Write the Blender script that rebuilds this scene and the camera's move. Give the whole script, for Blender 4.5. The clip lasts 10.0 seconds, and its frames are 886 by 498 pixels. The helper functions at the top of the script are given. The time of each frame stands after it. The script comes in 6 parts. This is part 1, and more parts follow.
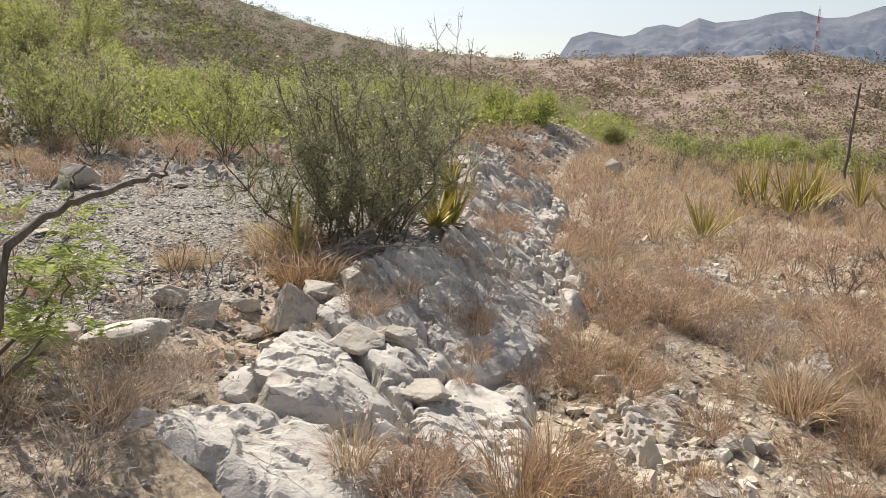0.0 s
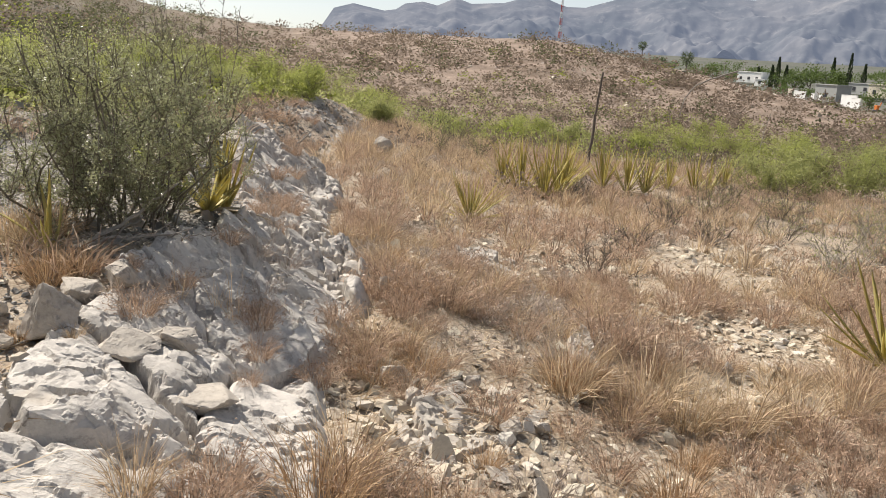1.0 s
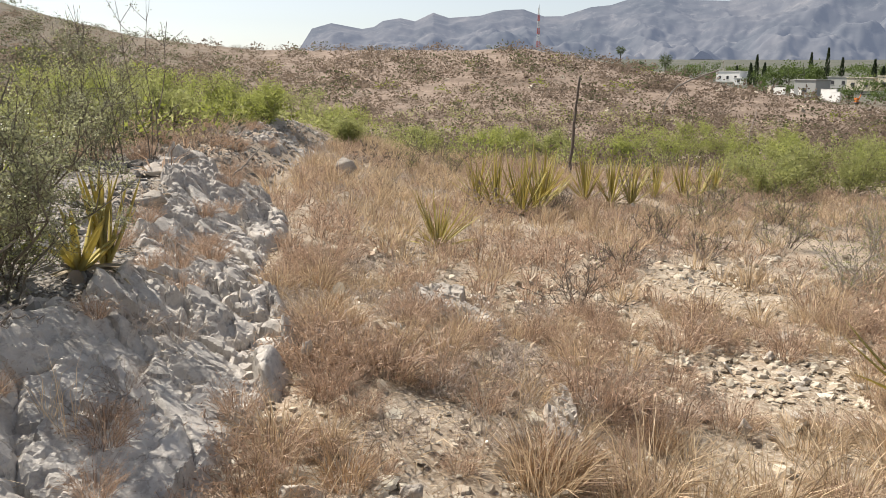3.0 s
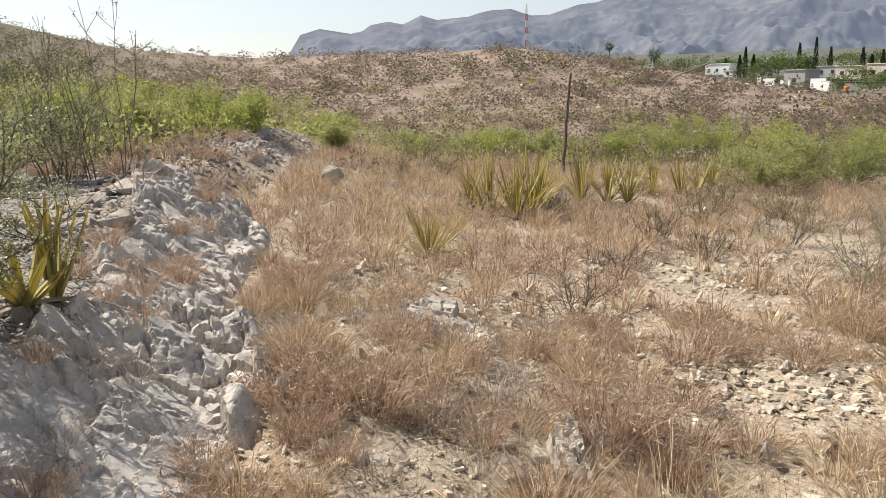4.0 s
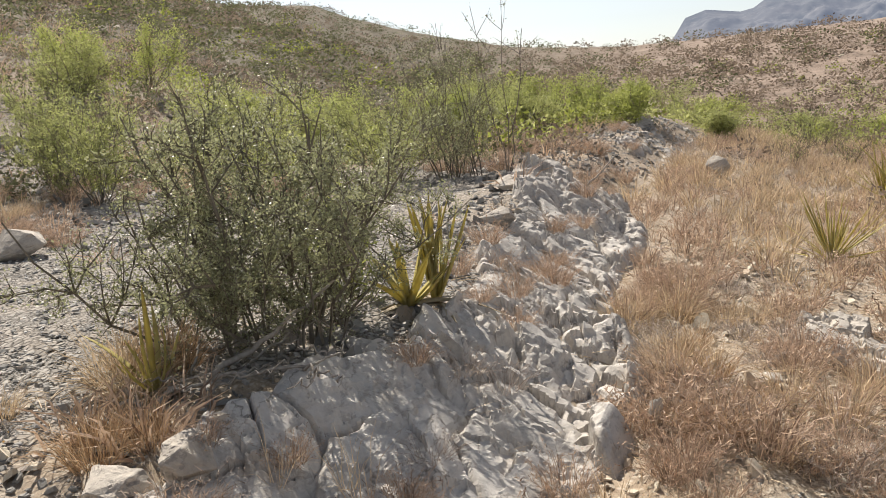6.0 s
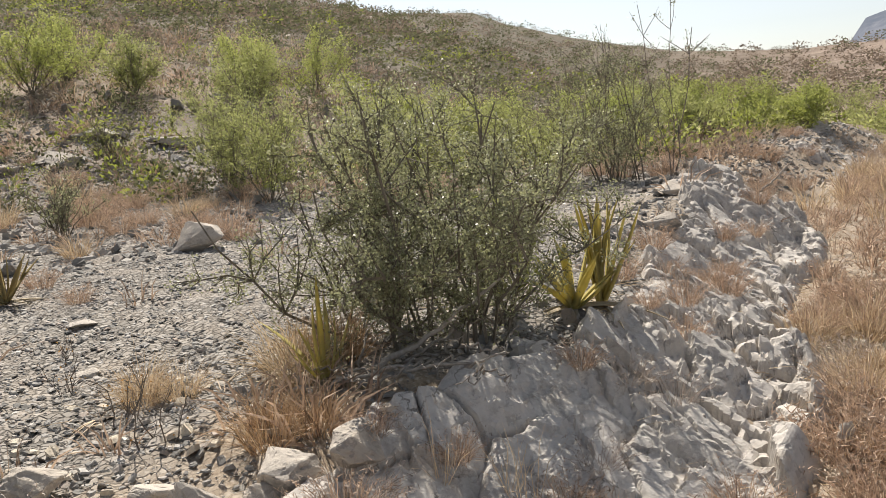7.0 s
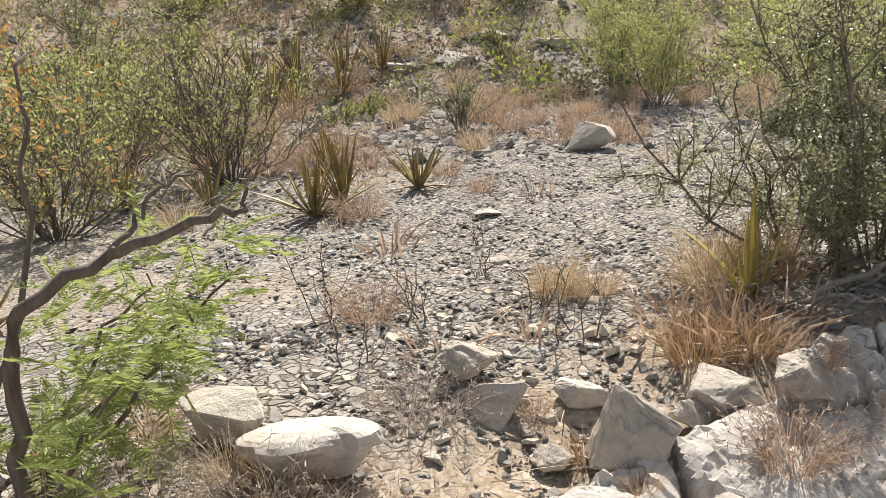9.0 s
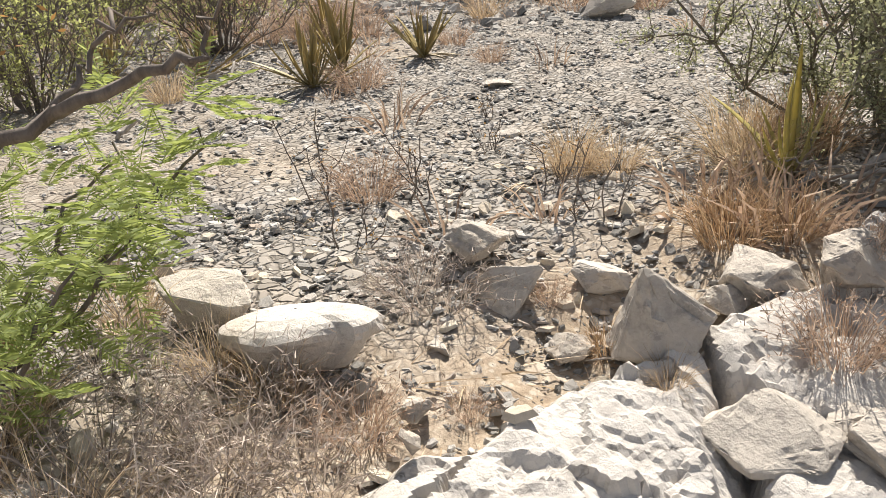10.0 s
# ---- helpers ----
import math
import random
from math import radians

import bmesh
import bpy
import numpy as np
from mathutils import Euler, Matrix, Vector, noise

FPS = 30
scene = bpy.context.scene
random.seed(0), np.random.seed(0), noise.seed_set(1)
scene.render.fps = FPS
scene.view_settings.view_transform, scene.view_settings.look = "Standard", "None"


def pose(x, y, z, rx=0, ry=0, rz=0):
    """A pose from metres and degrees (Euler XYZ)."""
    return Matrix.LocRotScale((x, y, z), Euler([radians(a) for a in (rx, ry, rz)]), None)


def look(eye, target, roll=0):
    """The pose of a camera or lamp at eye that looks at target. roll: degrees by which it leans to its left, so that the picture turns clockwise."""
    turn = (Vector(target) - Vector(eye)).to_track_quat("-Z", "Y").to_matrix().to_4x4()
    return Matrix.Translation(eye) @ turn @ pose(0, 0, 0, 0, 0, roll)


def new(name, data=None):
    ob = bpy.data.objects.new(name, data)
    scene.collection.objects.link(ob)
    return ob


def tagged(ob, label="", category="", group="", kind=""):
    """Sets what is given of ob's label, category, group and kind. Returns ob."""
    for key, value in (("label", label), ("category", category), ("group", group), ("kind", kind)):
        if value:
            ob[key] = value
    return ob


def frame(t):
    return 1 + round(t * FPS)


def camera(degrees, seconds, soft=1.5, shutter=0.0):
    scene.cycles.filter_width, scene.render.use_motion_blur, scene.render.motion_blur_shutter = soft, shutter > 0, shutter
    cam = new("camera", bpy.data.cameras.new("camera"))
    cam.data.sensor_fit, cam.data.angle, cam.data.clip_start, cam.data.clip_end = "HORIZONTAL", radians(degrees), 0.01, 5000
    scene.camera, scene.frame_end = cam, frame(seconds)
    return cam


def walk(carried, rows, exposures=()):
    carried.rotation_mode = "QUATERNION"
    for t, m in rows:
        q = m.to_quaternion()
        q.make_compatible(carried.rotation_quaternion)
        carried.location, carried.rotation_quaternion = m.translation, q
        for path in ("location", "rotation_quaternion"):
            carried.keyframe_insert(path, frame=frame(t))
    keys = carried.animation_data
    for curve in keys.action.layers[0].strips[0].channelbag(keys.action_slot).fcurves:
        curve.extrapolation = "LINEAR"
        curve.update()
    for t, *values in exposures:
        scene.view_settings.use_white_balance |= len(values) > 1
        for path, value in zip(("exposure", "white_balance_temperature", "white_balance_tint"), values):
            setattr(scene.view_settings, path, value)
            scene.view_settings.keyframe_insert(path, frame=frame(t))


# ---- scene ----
cam = camera(57.5, 10.0, soft=0.8)
PATH = [
    (0, (-0.222, -1.606, 1.405), (-0.795, 0.268, 1.004), 0.2),
    (0.5, (-0.335, -1.538, 1.42), (-0.74, 0.379, 1.019), 1.1),
    (1, (-0.37, -1.478, 1.471), (-0.367, 0.471, 1.02), 3.5),
    (1.5, (-0.304, -1.307, 1.466), (-0.241, 0.641, 1.017), 3.2),
    (2, (-0.201, -1.046, 1.513), (-0.173, 0.911, 1.103), 2.6),
    (2.2, (-0.161, -0.98, 1.522), (-0.141, 0.979, 1.116), 2.3),
    (3.3, (-0.063, -0.017, 1.399), (-0.034, 1.938, 0.98), 0.1),
    (3.5, (-0.064, 0.08, 1.407), (-0.034, 2.038, 0.997), -0.1),
    (4, (-0.014, 0.193, 1.413), (0.023, 2.149, 1.001), -1.3),
    (4.5, (0.036, 0.399, 1.424), (-0.128, 2.352, 1.026), -4.8),
    (5, (0.062, 0.499, 1.439), (-0.345, 2.419, 1.05), -5.5),
    (5.5, (0.013, 0.528, 1.445), (-0.72, 2.351, 1.074), -5.5),
    (5.7, (-0.028, 0.532, 1.447), (-0.832, 2.323, 1.064), -5.4),
    (6.8, (-0.165, 0.587, 1.394), (-1.21, 2.255, 1.043), -4.9),
    (7, (-0.186, 0.561, 1.4), (-1.355, 2.147, 1.058), -5.2),
    (7.5, (-0.248, 0.521, 1.391), (-1.646, 1.911, 1.057), -4.9),
    (8, (-0.298, 0.479, 1.388), (-1.862, 1.677, 1.045), -4.2),
    (8.5, (-0.351, 0.483, 1.379), (-1.997, 1.555, 1.007), -4.7),
    (9, (-0.527, 0.501, 1.343), (-2.243, 1.408, 0.861), -5.1),
    (9.5, (-0.605, 0.583, 1.309), (-2.305, 1.432, 0.684), -5.2),
    (10, (-0.744, 0.611, 1.248), (-2.398, 1.439, 0.487), -5.4),
]
walk(cam, [(t, look(eye, target, roll)) for t, eye, target, roll in PATH], exposures=[(0, 0.60), (3.5, 0.64), (5.5, 0.66), (7.5, 0.60), (8.5, 0.76), (10, 0.90)])

# ---- daylight: hazy morning sun ahead and to the left ----
SUN_BEARING, SUN_RISE = -47.0, 48.0
world = bpy.data.worlds.new("sky")
scene.world = world
world.use_nodes = True
wn, wl = world.node_tree.nodes, world.node_tree.links
wn.clear()
sky = wn.new("ShaderNodeTexSky")
sky.sky_type, sky.sun_disc = "NISHITA", False
sky.sun_elevation, sky.sun_rotation = radians(SUN_RISE), radians(SUN_BEARING)
sky.dust_density, sky.air_density, sky.ozone_density, sky.altitude = 2.0, 1.0, 1.0, 1300
bg = wn.new("ShaderNodeBackground")
bg.inputs["Strength"].default_value = 0.08
wout = wn.new("ShaderNodeOutputWorld")
haze = wn.new("ShaderNodeHueSaturation")
haze.inputs["Saturation"].default_value = 0.5
wl.new(sky.outputs["Color"], haze.inputs["Color"])
wl.new(haze.outputs["Color"], bg.inputs["Color"])
wl.new(bg.outputs["Background"], wout.inputs["Surface"])
sun_data = bpy.data.lights.new("sun", "SUN")
sun_data.energy, sun_data.angle, sun_data.color = 5.0, radians(0.6), (1.0, 0.935, 0.845)
sun = new("sun", sun_data)
b, r = radians(SUN_BEARING), radians(SUN_RISE)
sun.matrix_world = look((50 * math.sin(b) * math.cos(r), 50 * math.cos(b) * math.cos(r), 50 * math.sin(r)), (0, 0, 0))

# ---- materials ----
class Nodes:
    """A node material put together in few lines."""

    def __init__(self, name, rough=0.9):
        self.mat = bpy.data.materials.new(name)
        self.mat.use_nodes = True
        self.tree = self.mat.node_tree
        self.bsdf = self.tree.nodes["Principled BSDF"]
        self.out = self.tree.nodes["Material Output"]
        self.bsdf.inputs["Roughness"].default_value = rough
        self.bsdf.inputs["Specular IOR Level"].default_value = 0.185
        self.place = self.node("ShaderNodeNewGeometry").outputs["Position"]

    def node(self, kind, **values):
        n = self.tree.nodes.new(kind)
        for key, v in values.items():
            n.inputs[key.replace("_", " ")].default_value = v
        return n

    def link(self, a, b):
        self.tree.links.new(a, b)

    def noise(self, scale, detail=4.0, rough=0.6, stretch=(1, 1, 1)):
        m = self.node("ShaderNodeMapping", Scale=stretch)
        self.link(self.place, m.inputs["Vector"])
        n = self.node("ShaderNodeTexNoise", Scale=scale, Detail=detail, Roughness=rough)
        self.link(m.outputs["Vector"], n.inputs["Vector"])
        return n.outputs["Fac"]

    def cells(self, scale, feature="F1", what="Distance"):
        n = self.node("ShaderNodeTexVoronoi", Scale=scale)
        n.feature = feature
        self.link(self.place, n.inputs["Vector"])
        return n.outputs[what]

    def cracks(self, scale, wide, stretch=(1, 1, 1)):
        """Thin crooked lines between cells: 1 on the line."""
        m = self.node("ShaderNodeMapping", Scale=stretch)
        w = self.node("ShaderNodeTexNoise", Scale=scale * 1.6, Detail=5.0, Roughness=0.65)
        self.link(self.place, w.inputs["Vector"])
        self.link(self.mix(0.22 / scale * 3, self.place, w.outputs["Color"], "ADD"), m.inputs["Vector"])
        n = self.node("ShaderNodeTexVoronoi", Scale=scale)
        n.feature = "DISTANCE_TO_EDGE"
        self.link(m.outputs["Vector"], n.inputs["Vector"])
        return self.ramp(n.outputs["Distance"], (0.0, 1.0), (wide, 0.0))

    def shards(self, scale, stretch=(1, 1, 1)):
        """Flat broken flakes: a grey of each flake's own, and the distance to its rim."""
        m = self.node("ShaderNodeMapping", Scale=stretch)
        w = self.node("ShaderNodeTexNoise", Scale=scale * 0.8, Detail=3.0)
        self.link(self.place, w.inputs["Vector"])
        self.link(self.mix(0.5 / scale, self.place, w.outputs["Color"], "ADD"), m.inputs["Vector"])
        outs = []
        for feature, what in (("F1", "Color"), ("DISTANCE_TO_EDGE", "Distance")):
            n = self.node("ShaderNodeTexVoronoi", Scale=scale)
            n.feature = feature
            self.link(m.outputs["Vector"], n.inputs["Vector"])
            outs.append(n.outputs[what])
        return outs

    def ramp(self, fac, *stops):
        n = self.node("ShaderNodeValToRGB")
        el = n.color_ramp.elements
        while len(el) < len(stops):
            el.new(0.5)
        for e, (at, c) in zip(el, stops):
            e.position = at
            e.color = (*c, 1) if isinstance(c, tuple) else (c, c, c, 1)
        self.link(fac, n.inputs["Fac"])
        return n.outputs["Color"]

    def mix(self, fac, a, b, how="MIX"):
        n = self.node("ShaderNodeMix")
        n.data_type, n.blend_type = "RGBA", how
        for v, k in ((fac, 0), (a, 6), (b, 7)):
            if isinstance(v, (int, float)):
                n.inputs[k].default_value = v if k == 0 else (v, v, v, 1)
            elif isinstance(v, tuple):
                n.inputs[k].default_value = (*v, 1)
            else:
                self.link(v, n.inputs[k])
        return n.outputs[2]

    def attribute(self, name):
        n = self.node("ShaderNodeAttribute")
        n.attribute_name = name
        return n.outputs["Fac"]

    def island(self):
        return self.node("ShaderNodeNewGeometry").outputs["Random Per Island"]

    def each(self):
        return self.node("ShaderNodeObjectInfo").outputs["Random"]

    def colour(self, c):
        if isinstance(c, tuple):
            self.bsdf.inputs["Base Color"].default_value = (*c, 1)
        else:
            self.link(c, self.bsdf.inputs["Base Color"])
        return self

    def bump(self, fac, strength=0.5, distance=0.02):
        n = self.node("ShaderNodeBump", Strength=strength, Distance=distance)
        self.link(fac, n.inputs["Height"])
        self.link(n.outputs["Normal"], self.bsdf.inputs["Normal"])
        return self

    def thin(self, share, colour):
        """Lets light through, as leaves and dry blades do."""
        t = self.node("ShaderNodeBsdfTranslucent")
        if isinstance(colour, tuple):
            t.inputs["Color"].default_value = (*colour, 1)
        else:
            self.link(colour, t.inputs["Color"])
        m = self.node("ShaderNodeMixShader", Fac=share)
        self.link(self.bsdf.outputs["BSDF"], m.inputs[1])
        self.link(t.outputs["BSDF"], m.inputs[2])
        self.link(m.outputs["Shader"], self.out.inputs["Surface"])
        return self


def limestone(name, tone, veins=0.9):
    n = Nodes(name, 0.85)
    big = n.noise(1.3, 5, 0.62)
    mid = n.noise(7, 6, 0.7, (1, 0.6, 1.6))
    c = n.ramp(big, (0.3, (0.46, 0.43, 0.395)), (0.5, (0.59, 0.55, 0.505)), (0.68, (0.70, 0.655, 0.60)))
    c = n.mix(n.ramp(mid, (0.5, 0.0), (0.66, 0.6)), c, (0.30, 0.285, 0.27))
    c = n.mix(n.ramp(n.noise(38, 5, 0.7), (0.45, 0.0), (0.7, 0.5)), c, (0.74, 0.70, 0.64))
    c = n.mix(n.ramp(n.noise(13, 7, 0.72, (1.3, 0.7, 1.6)), (0.56, 0.0), (0.6, 0.55)), c, (0.33, 0.31, 0.295))
    c = n.mix(n.ramp(n.noise(3.1, 4, 0.55), (0.6, 0.0), (0.72, 0.4)), c, (0.50, 0.40, 0.30))
    lines = n.cracks(3.2, 0.022, (1.2, 0.7, 1.2))
    c = n.mix(n.mix(n.ramp(n.noise(2.2, 3), (0.46, 0.0), (0.6, veins)), 0.0, lines), c, (0.13, 0.115, 0.10))
    n.colour(n.mix(1.0, n.mix(0.3, c, n.ramp(n.each(), (0.0, 0.3), (1.0, 0.62)), "OVERLAY"), tone, "MULTIPLY"))
    return n.bump(n.mix(0.4, n.noise(16, 8, 0.7), n.noise(90, 5, 0.65)), 0.65, 0.02).mat


def chip_stone(name, tones):
    n = Nodes(name, 0.9)
    c = n.ramp(n.island(), *zip((0.0, 0.35, 0.75, 0.92, 1.0), tones))
    c = n.mix(0.5, c, n.ramp(n.each(), (0.0, 0.35), (1.0, 0.65)), "OVERLAY")
    n.colour(n.mix(n.ramp(n.noise(60, 4, 0.7), (0.4, 0.0), (0.7, 0.5)), c, tuple(0.8 * v for v in tones[1])))
    return n.bump(n.noise(90, 5, 0.7), 0.5, 0.01).mat


def earth():
    n = Nodes("stony_earth", 0.95)
    grain = n.noise(26, 7, 0.72)
    patch = n.noise(1.1, 5, 0.6)
    soil = n.ramp(grain, (0.34, (0.17, 0.13, 0.094)), (0.5, (0.32, 0.255, 0.185)), (0.64, (0.50, 0.42, 0.32)))
    soil = n.mix(n.ramp(patch, (0.4, 0.0), (0.65, 0.45)), soil, (0.44, 0.335, 0.235))
    soil = n.mix(n.ramp(n.cells(30), (0.0, 0.75), (0.26, 0.5), (0.34, 0.0)), soil, (0.58, 0.52, 0.43))
    crumbs, seams = n.shards(34, (1.0, 0.8, 1.0))
    soil = n.mix(n.ramp(n.noise(3.7, 4, 0.6), (0.45, 0.0), (0.6, 0.7)), soil, n.mix(n.ramp(seams, (0.02, 0.7), (0.12, 0.0)), n.ramp(crumbs, (0.1, (0.28, 0.23, 0.175)), (0.6, (0.46, 0.395, 0.315)), (0.95, (0.60, 0.535, 0.45))), (0.17, 0.135, 0.105)))
    flakes, rims = n.shards(27, (1.0, 0.75, 1.0))
    bits = n.mix(n.ramp(rims, (0.02, 0.85), (0.09, 0.0)), n.ramp(flakes, (0.1, (0.18, 0.165, 0.145)), (0.5, (0.27, 0.245, 0.215)), (0.9, (0.38, 0.35, 0.31))), (0.13, 0.115, 0.095))
    bits = n.mix(n.ramp(n.noise(2.3, 4, 0.6), (0.45, 0.0), (0.7, 0.5)), bits, (0.38, 0.325, 0.265))
    near = n.mix(n.attribute("scree"), soil, bits)
    dry = n.ramp(n.noise(0.35, 8, 0.75), (0.3, (0.14, 0.106, 0.08)), (0.48, (0.23, 0.174, 0.134)), (0.62, (0.31, 0.238, 0.187)), (0.75, (0.41, 0.335, 0.275)))
    dry = n.mix(n.ramp(n.cells(0.9), (0.0, 0.5), (0.13, 0.25), (0.19, 0.0)), dry, (0.56, 0.52, 0.46))
    dry = n.mix(n.attribute("plain"), dry, n.ramp(n.noise(0.02, 6, 0.7), (0.35, (0.07, 0.08, 0.06)), (0.65, (0.14, 0.135, 0.115))))
    brush = n.ramp(n.noise(0.6, 7, 0.75), (0.32, (0.07, 0.062, 0.042)), (0.5, (0.125, 0.108, 0.074)), (0.66, (0.19, 0.16, 0.12)), (0.78, (0.34, 0.31, 0.27)))
    dry = n.mix(n.attribute("brushy"), dry, brush)
    n.colour(n.mix(n.attribute("far"), near, dry))
    return n.bump(n.mix(n.attribute("scree"), n.mix(0.5, grain, crumbs), n.mix(0.5, n.ramp(rims, (0.0, 0.0), (0.14, 1.0)), flakes)), 0.9, 0.022).mat


def leafy(name, dark, light, glow, share=0.4, rough=0.55, gloss=0.2):
    n = Nodes(name, rough)
    n.bsdf.inputs["Specular IOR Level"].default_value = gloss
    c = n.ramp(n.island(), (0.0, dark), (1.0, light))
    c = n.mix(0.4, c, n.ramp(n.each(), (0.0, 0.4), (1.0, 0.6)), "OVERLAY")
    return n.colour(c).thin(share, n.mix(0.6, c, glow)).mat


def barky(name, dark, light):
    n = Nodes(name, 0.9)
    g = n.noise(30, 5, 0.7, (1, 1, 0.25))
    return n.colour(n.ramp(g, (0.3, dark), (0.7, light))).bump(g, 0.6, 0.01).mat


def plain(name, colour, rough=0.8, wear=0.2, scale=3.0):
    n = Nodes(name, rough)
    return n.colour(n.mix(n.ramp(n.noise(scale, 5, 0.7), (0.4, 0.0), (0.7, wear)), colour, tuple(0.55 * v for v in colour))).mat


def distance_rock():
    """Mountains kilometres off; the haze of the lit air is put in as faint blue emission."""
    n = Nodes("mountains_with_haze_glow", 1.0)
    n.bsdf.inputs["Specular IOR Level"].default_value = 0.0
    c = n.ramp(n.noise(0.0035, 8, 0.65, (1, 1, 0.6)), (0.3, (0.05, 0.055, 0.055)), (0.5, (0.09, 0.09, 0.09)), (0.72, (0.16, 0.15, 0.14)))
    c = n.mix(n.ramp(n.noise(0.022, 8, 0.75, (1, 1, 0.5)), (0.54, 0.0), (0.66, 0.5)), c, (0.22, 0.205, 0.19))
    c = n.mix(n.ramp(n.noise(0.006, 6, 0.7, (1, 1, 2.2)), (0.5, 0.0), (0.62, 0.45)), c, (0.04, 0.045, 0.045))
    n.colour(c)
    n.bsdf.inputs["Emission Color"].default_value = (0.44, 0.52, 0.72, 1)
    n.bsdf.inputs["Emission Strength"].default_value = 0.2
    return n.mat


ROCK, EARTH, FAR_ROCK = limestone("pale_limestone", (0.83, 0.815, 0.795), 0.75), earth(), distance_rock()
CHIP = chip_stone("grey_limestone_chips", ((0.15, 0.14, 0.125), (0.29, 0.275, 0.25), (0.47, 0.44, 0.40), (0.37, 0.295, 0.235), (0.64, 0.60, 0.54)))
CREAM_CHIP = chip_stone("cream_limestone_chips", ((0.33, 0.275, 0.21), (0.48, 0.41, 0.32), (0.60, 0.53, 0.425), (0.46, 0.35, 0.25), (0.72, 0.655, 0.55)))
WORN_ROCK = limestone("weathered_limestone", (0.78, 0.745, 0.695), 0.15)
CREOSOTE = leafy("small_dark_green_leaves", (0.11, 0.115, 0.07), (0.37, 0.37, 0.24), (0.44, 0.45, 0.22), 0.45, 0.4, 0.4)
FRESH = leafy("bright_green_leaves", (0.17, 0.195, 0.055), (0.34, 0.365, 0.125), (0.54, 0.57, 0.16), 0.5)
OLIVE = leafy("olive_leaves", (0.17, 0.18, 0.075), (0.33, 0.34, 0.16), (0.48, 0.50, 0.17), 0.55)
RUSSET = leafy("dry_russet_leaves", (0.25, 0.13, 0.05), (0.42, 0.24, 0.09), (0.50, 0.30, 0.10), 0.4)
BARK = barky("dark_grey_bark", (0.085, 0.07, 0.06), (0.22, 0.185, 0.155))
STEM = barky("olive_grey_stems", (0.09, 0.078, 0.06), (0.24, 0.21, 0.165))
TWIG = barky("bleached_dead_wood", (0.22, 0.19, 0.16), (0.42, 0.38, 0.33))
STRAW = leafy("dry_straw_blades", (0.20, 0.14, 0.085), (0.80, 0.63, 0.43), (0.70, 0.54, 0.35), 0.25, 0.6)
BROWN = leafy("red_brown_dry_blades", (0.12, 0.08, 0.058), (0.70, 0.52, 0.385), (0.62, 0.445, 0.31), 0.22, 0.7)
GOLD = leafy("orange_dry_blades", (0.19, 0.12, 0.065), (0.68, 0.48, 0.30), (0.56, 0.39, 0.22), 0.15, 0.7)
GREYISH = leafy("grey_brown_dry_stems", (0.15, 0.12, 0.098), (0.62, 0.525, 0.45), (0.50, 0.41, 0.33), 0.2, 0.7)
AGAVE = leafy("yellow_green_agave_flesh", (0.36, 0.315, 0.11), (0.60, 0.525, 0.23), (0.66, 0.57, 0.18), 0.45, 0.45)
AGAVE_BROWN = leafy("olive_brown_agave_flesh", (0.24, 0.19, 0.085), (0.46, 0.38, 0.19), (0.50, 0.38, 0.15), 0.35, 0.5)
AGAVE_DRY = leafy("dried_agave_leaves", (0.24, 0.19, 0.12), (0.46, 0.39, 0.28), (0.4, 0.3, 0.15), 0.15, 0.7)

# ---- the lie of the land ----
def fade(t):
    t = np.clip(t, 0.0, 1.0)
    return t * t * (3 - 2 * t)


def hashed(i, j, seed):
    h = (i.astype(np.int64) * 374761393 + j.astype(np.int64) * 668265263 + seed * 974711) & 0xFFFFFFFF
    h = ((h ^ (h >> 13)) * 1274126177) & 0xFFFFFFFF
    return ((h ^ (h >> 16)) & 0xFFFFFF) / float(0xFFFFFF)


def value(x, y, seed=0):
    """Smooth noise from 0 to 1 with cells of one unit."""
    i, j = np.floor(x), np.floor(y)
    u, v = fade(x - i), fade(y - j)
    a, b = hashed(i, j, seed), hashed(i + 1, j, seed)
    c, d = hashed(i, j + 1, seed), hashed(i + 1, j + 1, seed)
    return (a * (1 - u) + b * u) * (1 - v) + (c * (1 - u) + d * u) * v


def fbm(x, y, octaves=4, seed=0):
    total, amp, norm = 0.0, 1.0, 0.0
    for k in range(octaves):
        total = total + amp * value(x * 2.03 ** k + 17.3 * k, y * 2.03 ** k - 9.1 * k, seed + k)
        norm += amp
        amp *= 0.5
    return total / norm


def blocks(x, y, seed=0):
    """Cells of broken rock: the gap to the nearest joint, two numbers of the cell's own, and the offset from its middle."""
    i, j = np.floor(x), np.floor(y)
    near = np.full(np.shape(x), 9.0)
    nextto = np.full(np.shape(x), 9.0)
    r1, r2 = np.zeros(np.shape(x)), np.zeros(np.shape(x))
    ox, oy = np.zeros(np.shape(x)), np.zeros(np.shape(x))
    for di in (-1, 0, 1):
        for dj in (-1, 0, 1):
            px, py = i + di + hashed(i + di, j + dj, seed), j + dj + hashed(i + di, j + dj, seed + 7)
            d = np.hypot(x - px, y - py)
            won = d < near
            nextto = np.where(won, near, np.minimum(nextto, d))
            near = np.where(won, d, near)
            r1 = np.where(won, hashed(i + di, j + dj, seed + 13), r1)
            r2 = np.where(won, hashed(i + di, j + dj, seed + 29), r2)
            ox, oy = np.where(won, x - px, ox), np.where(won, y - py, oy)
    return nextto - near, r1, r2, ox, oy


